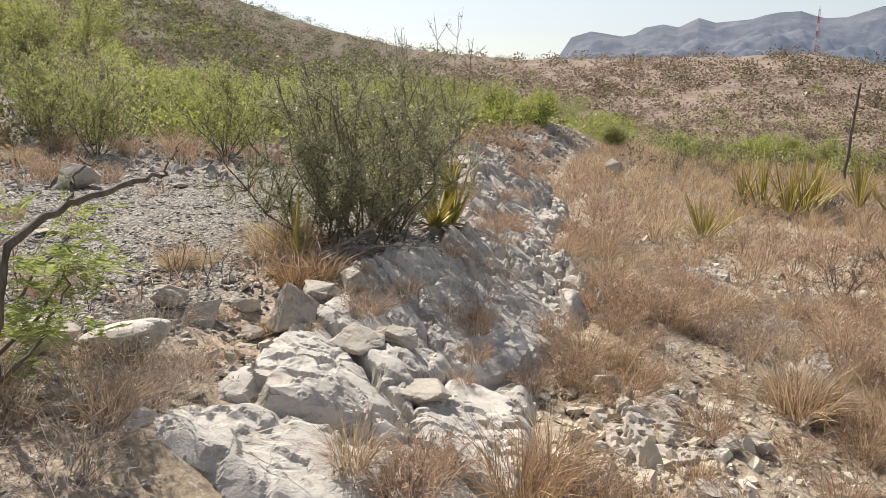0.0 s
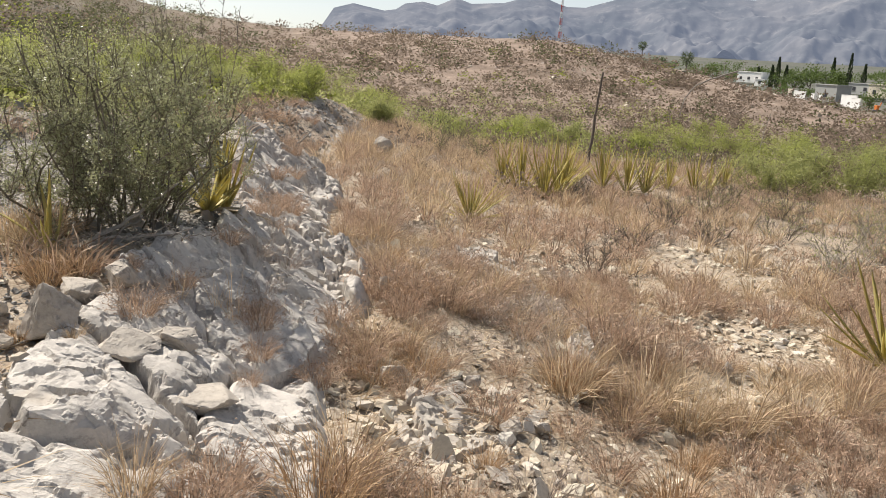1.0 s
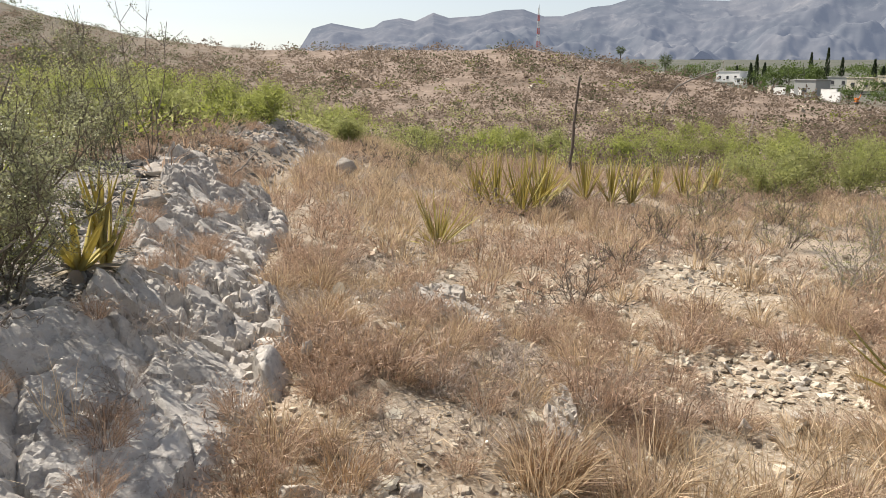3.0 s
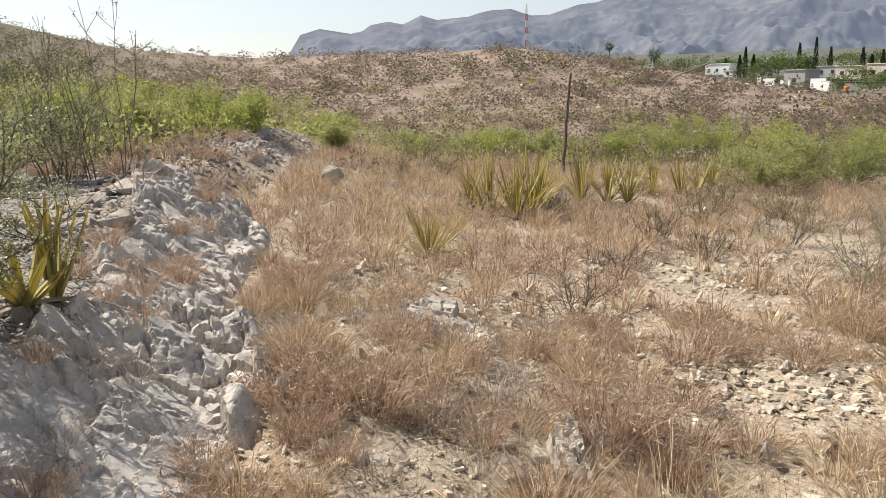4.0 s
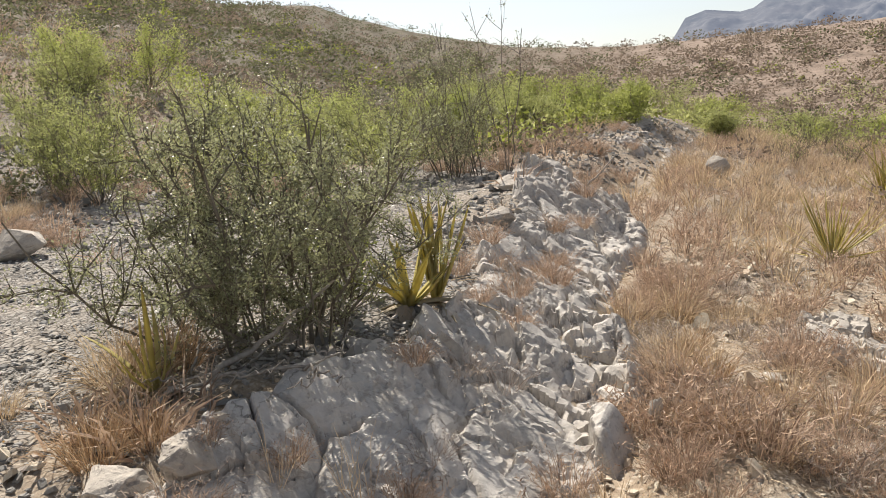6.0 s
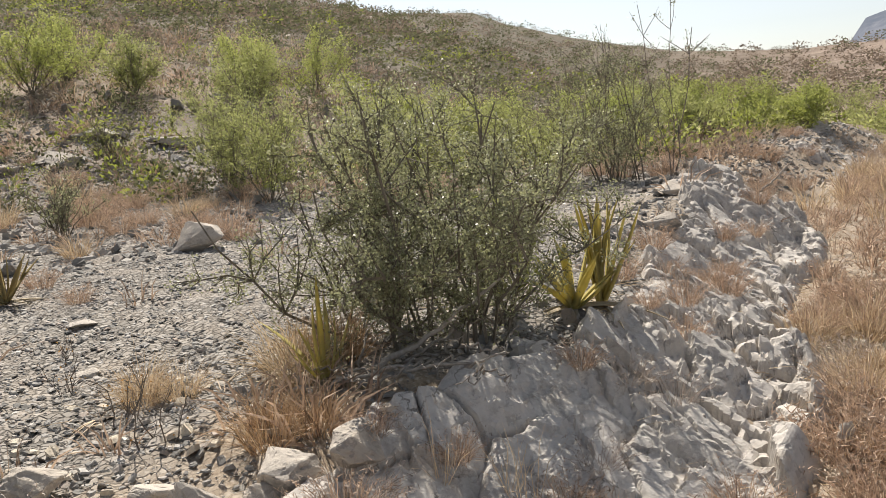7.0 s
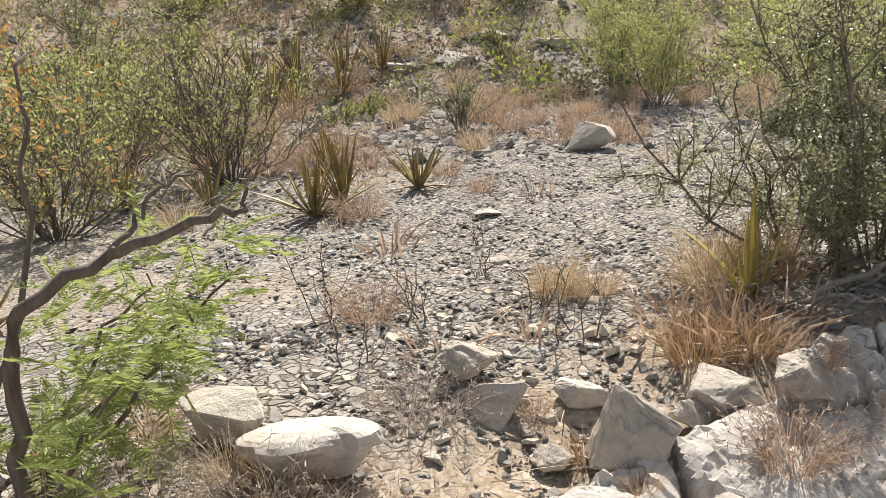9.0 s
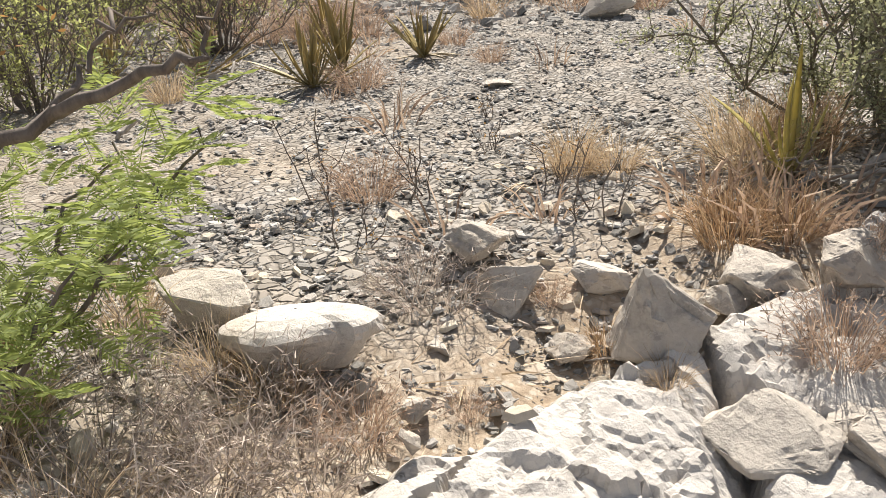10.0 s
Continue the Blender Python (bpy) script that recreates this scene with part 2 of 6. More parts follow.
# bearing (degrees, clockwise from ahead), skyline's rise (degrees) and distance of the crest (metres)
CREST = [(-180, 2, 90), (-120, 9, 80), (-90, 11, 85), (-60, 10.2, 95), (-45, 8.2, 110), (-38.5, 6.6, 130), (-33, 6.25, 140), (-30.5, 5.2, 145),
         (-26, 3.85, 150), (-20, 2.45, 140), (-16, 2.0, 130), (-12, 1.68, 120), (-6, 1.75, 110), (0, 1.85, 100), (6.6, 1.95, 95),
         (9.3, 1.5, 92), (13, 0.85, 90), (17, 0.2, 85), (20, -0.4, 80), (29, -1.9, 70), (60, -3.0, 70), (180, 2, 90)]


def edge(y):
    """The line along which the pale outcrop breaks off towards the grass slope."""
    return -0.9 - 0.19 * np.clip(y - 3.5, 0, 7) - 0.03 * np.clip(y - 10.5, 0, 30) + 0.12 * np.sin(y * 1.7)


def height(x, y):
    """The ground's height, without stones."""
    x, y = np.asarray(x, float), np.asarray(y, float)
    d = x - edge(y)
    e = -d
    right = -0.2 - 0.65 * (1 - np.exp(-(np.maximum(d, 0) / 1.9) ** 2)) - 0.05 * np.clip(d - 4, 0, 16)
    left = -0.2 + 0.53 * fade(e / 1.25) + 0.03 * np.clip(e - 3, 0, 12) - 0.25 * fade((0.6 - y) / 2.2) * fade(e / 1.2)
    near = np.where(d > 0, right, left)
    near = near + 0.13 * np.exp(-((x + 2.65) / 0.85) ** 2 - ((y - 9.0) / 1.3) ** 2)
    near = near - 0.13 * np.exp(-((x + 2.0) / 0.5) ** 2 - ((y - 1.6) / 0.7) ** 2)
    near = near + 0.09 * (fbm(x * 0.8, y * 0.8, 3, 3) - 0.5) + 0.05 * (fbm(x * 3, y * 3, 3, 5) - 0.5)
    r, az = np.hypot(x, y), np.degrees(np.arctan2(x, y))
    table = np.array(CREST)
    rise, crest = (np.interp(az, table[:, 0], table[:, k]) for k in (1, 2))
    top = 1.4 + crest * np.tan(np.radians(rise))
    leftness = fade((-18 - az) / 30) * fade((az + 175) / 40)
    foot = 11 + 25 * (1 - leftness)
    low = 0.6 * leftness - 1.5 * (1 - leftness)
    s = (r - foot) / (crest - foot)
    slope = low + (top - low) * np.clip(s, 0, 1) ** (1.0 + 0.25 * (1 - leftness)) - 0.12 * np.clip(r - crest, 0, 900)
    slope = slope + fade((r - 20) / 40) * fade((crest * 0.97 - r) / 30) * (1.6 * (fbm(x * 0.05, y * 0.05, 3, 9) - 0.5))
    slope = slope + fade((r - 14) / 30) * 0.25 * (fbm(x * 0.4, y * 0.4, 3, 12) - 0.5)
    plain = -11 + 0.0275 * r
    slope = np.where(r > crest, np.maximum(slope, plain), slope)
    w = fade((r - (20 - 10 * leftness)) / (14 - 4 * leftness))
    return near * (1 - w) + slope * w


# ---- shared mesh helpers ----
def mesh_of(name, verts, faces, material, smooth=False):
    me = bpy.data.meshes.new(name)
    verts = np.ascontiguousarray(verts, dtype=np.float32)
    faces = np.ascontiguousarray(faces, dtype=np.int32)
    count, sides = faces.shape
    me.vertices.add(len(verts))
    me.vertices.foreach_set("co", verts.ravel())
    me.loops.add(count * sides)
    me.loops.foreach_set("vertex_index", faces.ravel())
    me.polygons.add(count)
    me.polygons.foreach_set("loop_start", np.arange(0, count * sides, sides, dtype=np.int32))
    me.polygons.foreach_set("use_smooth", np.full(count, smooth))
    me.materials.append(material)
    me.update(calc_edges=True)
    return me


def piece(name, me, parent=None, label="", at=None):
    """Links one mesh, as a thing of its own or as a part of its parent."""
    ob = new(name, me)
    if parent is not None:
        ob.parent = parent
    if at is not None:
        ob.matrix_basis = at
    return tagged(ob, label)


def grid_faces(rows, cols):
    i, j = np.meshgrid(np.arange(rows - 1), np.arange(cols - 1), indexing="ij")
    a = (i * cols + j).ravel()
    return np.stack([a, a + 1, a + cols + 1, a + cols], 1)


ROCK_SHEETS = []


def surface(x, y):
    """The height of what one would step on: the soil, or the bedrock where it stands out."""
    x, y = np.asarray(x, float), np.asarray(y, float)
    z = height(x, y)
    for y0, e0, step, sheet in ROCK_SHEETS:
        j, i = np.rint((y - y0) / step).astype(int), np.rint((edge(y) - x - e0) / step).astype(int)
        inside = (j >= 0) & (i >= 0) & (j < sheet.shape[0]) & (i < sheet.shape[1])
        z = np.where(inside, np.maximum(z, sheet[np.clip(j, 0, sheet.shape[0] - 1), np.clip(i, 0, sheet.shape[1] - 1)]), z)
    return z


def ground_at(x, y):
    return float(surface(x, y))


# ---- the ground, one sheet out to the foot of the mountains ----
def scree_share(x, y):
    """Where the plateau is bare and covered in broken stone."""
    e = edge(y) - x
    s = fade((e - 1.3 + 0.9 * fade((y - 2.8) / 0.6)) / 0.7) * fade((y + 0.8) / 1.0) * fade((15.0 - e) / 4) * fade((12 - y) / 2.5 + 0.4)
    return np.clip(s * 1.25 - 0.7 * fade((fbm(x * 0.7, y * 0.7, 3, 21) - 0.5) * 5), 0, 1)


bearings = np.radians(np.concatenate([np.arange(-180, -104, 4.0), np.arange(-104, 36, 0.56), np.arange(36, 180.1, 4.0)]))
radii = np.concatenate([[0.02, 0.2, 0.4], 0.5 * np.exp(np.arange(0, 9.1, 0.0215))])
B, R = np.meshgrid(bearings, radii, indexing="ij")
gx, gy = R * np.sin(B), R * np.cos(B)
gz = height(gx, gy)
fine = fade((14 - R) / 8)
lumps = 0.035 * (fbm(gx * 9, gy * 9, 3, 31) - 0.5) + 0.03 * (fbm(gx * 28, gy * 28, 2, 33) - 0.5)
gz = gz + fine * lumps
me = mesh_of("ground", np.stack([gx, gy, gz], -1).reshape(-1, 3), grid_faces(*B.shape)[:, ::-1], EARTH, True)
for key, values in (("scree", scree_share(gx, gy)), ("far", fade((R - 9) / 22)), ("plain", fade((R - 170) / 120)), ("brushy", 0.85 * fade((-6 - np.degrees(B)) / 20) * fade((R - 14) / 14))):
    me.attributes.new(key, "FLOAT", "POINT").data.foreach_set("value", np.ascontiguousarray(values.ravel(), dtype=np.float32))
ground = tagged(new("ground", me), "dry stony desert ground with tan soil and gravel", "ground", kind="structure")


# ---- the limestone outcrop that runs up the slope ----
def outcrop(name, label, y0, y1, left, lift, seed, step=0.017, block=0.5, broken=0.5, flakes=1.0, pockets=0.1):
    """A strip of bedrock beside the edge line: rounded slabs parted by open joints, scalloped and flaked on top.
    left: its width, lift: how far it stands out, broken: the share that is split into small blocks."""
    ys = np.arange(y0, y1, step)
    es = np.arange(-0.22, max(left) + 0.12, step)
    Y, E = np.meshgrid(ys, es, indexing="ij")
    X = edge(Y) - E
    width = np.interp(Y, np.linspace(y0, y1, len(left)), left) + 0.4 * (fbm(Y * 2.2, X * 2.2, 3, seed + 3) - 0.5)
    U, V = 0.93 * X + 0.37 * Y, 0.93 * Y - 0.37 * X
    wu = U + 0.22 * (fbm(X * 2.4, Y * 2.4, 4, seed + 40) - 0.5)
    wv = V + 0.22 * (fbm(X * 2.4 + 9, Y * 2.4, 4, seed + 41) - 0.5)
    split = fade((fbm(X * 1.5, Y * 1.5, 2, seed + 9) - 0.5) * 6 + broken)
    z = 0.2 * block * (fbm(X * 1.4 / block, Y * 1.0 / block, 3, seed + 5) - 0.5)
    # slabs, with rounded shoulders and joints that open and close
    gap, r1, r2, ox, oy = blocks(wu / (block * 0.78), wv / (block * 1.3), seed + 77)
    z = z + block * (0.11 * (r1 - 0.5) + 0.2 * (r2 - 0.5) * ox + 0.2 * (r1 - 0.5) * oy)
    open_joint = 0.004 + 0.022 * fade((fbm(X * 3.1, Y * 3.1, 2, seed + 79) - 0.45) * 6)
    z = z - 0.035 * (1 - fade(gap * block / 0.11)) - 0.075 * fade(1.2 - gap * block / open_joint)
    # smaller blocks in the broken stretches
    size = block * 0.33
    gap, r1, r2, ox, oy = blocks(wu / size, wv / (size * 1.4), seed + 87)
    z = z + split * (size * (0.6 * (r1 - 0.5) + 0.7 * (r2 - 0.5) * ox + 0.6 * (r1 - 0.5) * oy) - 0.045 * fade(1 - gap * size / 0.016))
    # flakes broken off the surface, then solution pits
    for size, deep, part in ((0.27, 0.030, 0.44), (0.13, 0.019, 0.45), (0.06, 0.008, 0.44)):
        fx = 0.7 * X + 0.7 * Y + size * 1.5 * (fbm(X / size * 0.9, Y / size * 0.9, 4, seed + 61) - 0.5)
        fy = 0.7 * Y - 0.7 * X + size * 1.5 * (fbm(X / size * 0.9 + 31, Y / size * 0.9, 4, seed + 62) - 0.5)
        gap, r1, r2, ox, oy = blocks(fx / (size * 1.25), fy / (size * 0.7), seed + int(size * 1000))
        gate = fade((fbm(X * 0.35 / size, Y * 0.35 / size, 3, seed + int(size * 777)) - part) * 7)
        z = z + flakes * gate * deep * (1.5 * (r1 - 0.6) + 1.6 * (r2 - 0.5) * ox + 1.6 * (r1 - 0.5) * oy)
    z = z - flakes * 0.02 * fade((fbm(U * 12, V * 7, 3, seed + 83) - 0.55) * 9) + 0.007 * (fbm(X * 22, Y * 22, 4, seed + 6) - 0.5)
    z = np.maximum(z, -0.09 + 0.2 * (z + 0.09))
    z = z - pockets * fade((fbm(X * 1.3, Y * 1.3, 3, seed + 71) - 0.62) * 7)
    rim = fade((E + 0.2) / 0.22) * fade((width - E) / 0.22) * fade((Y - y0) / 0.35) * fade((y1 - Y) / 0.5)
    z = height(X, Y) + (lift + z) * rim - 0.16 * (1 - rim)
    ROCK_SHEETS.append((y0, -0.22, step, z))
    return tagged(new(name, mesh_of(name, np.stack([X, Y, z], -1).reshape(-1, 3), grid_faces(*X.shape)[:, ::-1], ROCK)), label, "rock", kind="structure")


outcrop("outcrop_front", "pale grey limestone slabs with open joints and scalloped flakes", 0.2, 4.4, [1.2, 1.25, 1.3, 1.2, 1.15, 1.15], 0.11, 3, 0.0105, 0.85, 0.15, 1.0, 0.05)
outcrop("outcrop_middle", "pale limestone ridge broken into small tilted blocks", 3.3, 8.3, [1.2, 1.05, 1.05, 1.1, 1.25], 0.10, 11, 0.0125, 0.6, 0.4, 1.7, 0.08)
outcrop("outcrop_back", "rounded pale limestone hump at the ridge's end", 7.5, 10.9, [1.2, 1.5, 1.4, 0.9], 0.12, 23, 0.02, 0.8, 0.45, 1.5, 0.0)
outcrop("outcrop_far", "grey rubble ledges continuing along the ridge", 12.8, 22.0, [0.8, 1.2, 1.5, 1.4, 0.9], 0.0, 31, 0.05, 0.6, 0.9, 2.0)

def rock_patch(name, label, x, y, wide, long, turn, lift, seed, step=0.017):
    """A low hump of split bedrock that shows through the soil."""
    u, v = np.meshgrid(np.arange(-wide * 1.3, wide * 1.3, step), np.arange(-long * 1.3, long * 1.3, step), indexing="ij")
    c, w = math.cos(radians(turn)), math.sin(radians(turn))
    X, Y = x + u * c - v * w, y + u * w + v * c
    rim = fade((1.05 - np.hypot(u / wide, v / long) + 0.7 * (fbm(X * 5, Y * 5, 3, seed) - 0.5)) * 3.5)
    wx, wy = X + 0.12 * (fbm(X * 5, Y * 5, 3, seed + 1) - 0.5), Y + 0.12 * (fbm(X * 5 + 7, Y * 5, 3, seed + 2) - 0.5)
    z = 0
    for size, deep in ((0.24, 0.09), (0.1, 0.035)):
        gap, r1, r2, ox, oy = blocks(wx / size, wy / (size * 1.2), seed + 3)
        z = z + deep * ((r1 - 0.5) + 1.2 * (r2 - 0.5) * ox + 1.2 * (r1 - 0.5) * oy) - 0.025 * fade(1 - gap * size / 0.012)
    z = height(X, Y) + (lift + z) * rim - 0.07 * (1 - rim)
    return tagged(new(name, mesh_of(name, np.stack([X, Y, z], -1).reshape(-1, 3), grid_faces(*X.shape), WORN_ROCK)), label, "rock", kind="structure")


rock_patch("outcrop_patch", "split pale bedrock showing through dry grass", 0.17, 6.35, 0.40, 0.85, 4, 0.07, 501)
rock_patch("outcrop_ledge", "narrow pale bedrock ledge in dry grass", 0.68, 4.0, 0.11, 0.75, -6, 0.06, 511)
rock_patch("outcrop_rib", "pale stony rib beside the outcrop", -0.28, 2.2, 0.35, 0.55, 10, 0.03, 521)

# ---- the mountains beyond the valley ----
RANGE = [(-40, 1.2), (-11, 1.3), (-9.3, 1.6), (-9.0, 2.05), (-8.3, 3.12), (-7.0, 3.5), (-4.9, 3.15), (-4.1, 3.3), (-3.5, 3.7), (-2.3, 3.9), (-1.3, 3.7), (-0.06, 4.28), (1.0, 3.95), (3.2, 4.12), (4.0, 4.36),
         (4.8, 4.5), (6.1, 4.54), (6.9, 4.25), (7.5, 4.08), (8.7, 4.1), (10.6, 4.68), (11.9, 4.8), (13.5, 5.3), (15.3, 5.58), (16.2, 5.2), (17.5, 5.05), (19.4, 4.98), (20.6, 5.4), (21.7, 5.9), (24, 6.6), (28, 6.9), (40, 6.0)]
T = np.array(RANGE)
az = np.arange(-14, 42, 0.085)
dep = np.linspace(0, 1, 84)
A, D = np.meshgrid(az, dep, indexing="ij")
crest = 3300 * np.tan(np.radians(np.interp(A, T[:, 0], T[:, 1]))) + 1.4
far = 2450 + 850 * D
foot = -11 + 0.0275 * far
mx, my = far * np.sin(np.radians(A)), far * np.cos(np.radians(A))
ridges = 1 - np.abs(fbm(mx / 420, my / 420, 5, 51) - 0.5) * 3.2
mz = foot - 25 + (crest - foot + 25) * (0.35 * D + 0.65 * D ** 2.2) + (ridges - 0.45) * 290 * np.clip((crest - foot) / 160 - 0.25, 0, 1) * (1 - D) * np.sqrt(D) + (130 * (fbm(mx / 110, my / 110, 4, 53) - 0.5) + 40 * np.abs(fbm(mx / 60, my / 60, 3, 57) - 0.5)) * (1 - D) * np.clip((crest - foot) / 100 - 0.3, 0, 1)
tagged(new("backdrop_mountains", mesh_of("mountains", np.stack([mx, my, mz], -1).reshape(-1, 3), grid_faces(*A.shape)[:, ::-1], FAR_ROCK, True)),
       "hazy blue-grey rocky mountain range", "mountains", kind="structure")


# ---- kit for plants and stones ----
def tubes(lines, sides=4):
    """Tapered twigs. lines: (points, radii)."""
    verts, faces, base = [], [], 0
    ring = np.arange(sides) * 2 * np.pi / sides
    for pts, rad in lines:
        pts, rad = np.asarray(pts), np.asarray(rad)
        if rad[-1] > 0.0022:
            pts, rad = np.concatenate([pts, [pts[-1] + 0.5 * rad[-1] * unit(pts[-1] - pts[-2])]]), np.append(rad, 1e-4)
        along = np.gradient(pts, axis=0)
        along /= np.linalg.norm(along, axis=1)[:, None] + 1e-9
        side = np.cross(along, (0.31, 0.22, 0.93))
        side /= np.linalg.norm(side, axis=1)[:, None] + 1e-9
        up = np.cross(side, along)
        v = pts[:, None] + np.asarray(rad)[:, None, None] * (np.cos(ring)[None, :, None] * side[:, None] + np.sin(ring)[None, :, None] * up[:, None])
        verts.append(v.reshape(-1, 3))
        i, j = np.meshgrid(np.arange(len(pts) - 1), np.arange(sides), indexing="ij")
        a, b = (i * sides + j).ravel(), (i * sides + (j + 1) % sides).ravel()
        faces.append(base + np.stack([a, b, b + sides, a + sides], 1))
        base += len(pts) * sides
    return np.concatenate(verts), np.concatenate(faces)


def unit(v):
    return v / (np.linalg.norm(v, axis=-1, keepdims=True) + 1e-9)


def leaf_quads(at, way, long, wide, rng):
    """Small pointed leaves, one quad each."""
    way = unit(way)
    side = unit(np.cross(way, rng.normal(size=way.shape)))
    long, wide = np.reshape(long, (-1, 1)), np.reshape(wide, (-1, 1))
    v = np.stack([at, at + way * long * 0.5 + side * wide / 2, at + way * long, at + way * long * 0.5 - side * wide / 2], 1)
    return v.reshape(-1, 3), np.arange(len(at) * 4).reshape(-1, 4)


def grow(rng, stems, tall, wide, levels, children, wiggle=0.22, thick=0.012, base=0.06, shrink=0.42, upright=0.5, spread=0.7):
    """Branches of a shrub that stands at the origin: lines for tubes(), level by level."""
    out = [[] for _ in range(levels)]
    for s in range(stems):
        a, lean = s * 2.4 + rng.normal(0, 0.35), rng.uniform(0.05, 1.0) ** 0.7
        start = np.array([np.cos(a), np.sin(a), 0]) * base * rng.uniform(0.2, 1) + (0, 0, -0.03)
        goal = np.array([np.cos(a) * wide * lean, np.sin(a) * wide * lean, tall * rng.uniform(0.7, 1.0) * (1 - 0.4 * lean ** 2.5)])
        jobs = [(start, goal - start, thick * rng.uniform(0.6, 1.0), 0)]
        while jobs:
            p, way, r, lv = jobs.pop()
            n = 7 if lv == 0 else 4
            length = np.linalg.norm(way)
            step, d = length / (n - 1), unit(way)
            pts = [p]
            for _k in range(n - 1):
                d = unit(0.75 * d + 0.25 * unit(way) + rng.normal(0, wiggle, 3) + (0, 0, 0.05 * upright))
                pts.append(pts[-1] + d * step)
            pts = np.array(pts)
            out[lv].append((pts, np.linspace(r, r * 0.4, n)))
            if lv + 1 < levels:
                for _k in range(children[lv]):
                    f = rng.uniform(0.25, 1.0)
                    q = pts[min(int(f * (n - 1)), n - 2)]
                    turn = unit(unit(way) + rng.normal(0, spread, 3) + (0, 0, upright * 0.5))
                    jobs.append((q, turn * length * shrink * rng.uniform(0.5, 1.1), r * 0.55, lv + 1))
    return out


def thing(name, x, y, label, category, group="", z=None, turn=0.0, kind=""):
    ob = new(name)
    ob.empty_display_size = 0.1
    ob.matrix_basis = pose(x, y, ground_at(x, y) - 0.01 if z is None else z, 0, 0, turn)
    return tagged(ob, label, category, group, kind)


def shrub(name, label, x, y, tall, wide, leaves, leaf, bark, leaf_long=0.02, leaf_wide=0.01, stems=14, children=(6, 5), seed=1, thick=0.012,
          wiggle=0.22, levels=3, group="", upright=0.5, leaf_levels=(0, 1, 2), z=None, droop=0.0, base=0.06, spread=0.7, shrink=0.42, loose=0.018):
    rng = np.random.default_rng(seed)
    top = thing(name, x, y, label, "shrub", group, z)
    lines = grow(rng, stems, tall, wide, levels, children, wiggle, thick, base, shrink, upright, spread)
    piece("branchwork", mesh_of("branchwork", *tubes([l for lv in lines for l in lv], 3), bark), top)
    if leaves:
        pts = np.concatenate([l[0][1 if lv else -3:] for lv in leaf_levels if lv < levels for l in lines[lv]])
        at = pts[rng.integers(0, len(pts), leaves)] + rng.normal(0, loose, (leaves, 3))
        way = rng.normal(size=(leaves, 3)) + (0, 0, 0.4 - droop)
        size = rng.uniform(0.6, 1.25, leaves)
        piece("foliage", mesh_of("foliage", *leaf_quads(at, way, leaf_long * size, leaf_wide * size, rng), leaf), top)
    return top


def blades(rng, n, tall, spread, lean=0.5, wide=0.004, base=0.04):
    """A tuft of bent blades at the origin: three triangles each."""
    a = rng.uniform(0, 2 * np.pi, n)
    out = np.stack([np.cos(a), np.sin(a), np.zeros(n)], 1)
    foot = out * (base * np.sqrt(rng.uniform(0, 1, n)))[:, None]
    h = tall * rng.uniform(0.45, 1.0, n)
    l = spread * rng.uniform(0.1, 1.0, n) ** (1 / (lean + 0.5))
    h = h * (1 - 0.45 * (l / spread) ** 2)
    jitter = rng.normal(0, 0.2, (n, 3)) * h[:, None]
    mid = foot + out * (l * 0.35)[:, None] + np.stack([0 * h, 0 * h, h * 0.6], 1) + jitter * 0.6
    tip = foot + out * l[:, None] + np.stack([0 * h, 0 * h, h * rng.uniform(0.75, 1.05, n)], 1) + jitter
    side = unit(np.cross(tip - foot, rng.normal(size=(n, 3)))) * wide / 2
    v = np.stack([foot - side, foot + side, mid - side * 0.8, mid + side * 0.8, tip], 1).reshape(-1, 3)
    k = (np.arange(n) * 5)[:, None]
    return v, np.concatenate([k + [0, 1, 3], k + [0, 3, 2], k + [2, 3, 4]])


def twiggy(rng, n, tall, spread, sprigs, wide=0.0028, base=0.07):
    """A dense dry herb: fine stems with short side sprigs in their upper half."""
    v, f = blades(rng, n, tall, spread, 0.9, wide, base)
    stem = rng.integers(0, n, sprigs)
    t = rng.uniform(0.1, 0.95, sprigs)[:, None]
    mid, tip = (v[stem * 5 + 2] + v[stem * 5 + 3]) / 2, v[stem * 5 + 4]
    at = mid * (1 - t) + tip * t
    way = unit(rng.normal(size=(sprigs, 3)) + (0, 0, 0.5)) * rng.uniform(0.015, 0.04, (sprigs, 1))
    side = unit(np.cross(way, rng.normal(size=(sprigs, 3)))) * wide * 0.7
    w = np.stack([at - side, at + side, at + way], 1).reshape(-1, 3)
    return np.concatenate([v, w]), np.concatenate([f, len(v) + np.arange(sprigs * 3).reshape(-1, 3)])


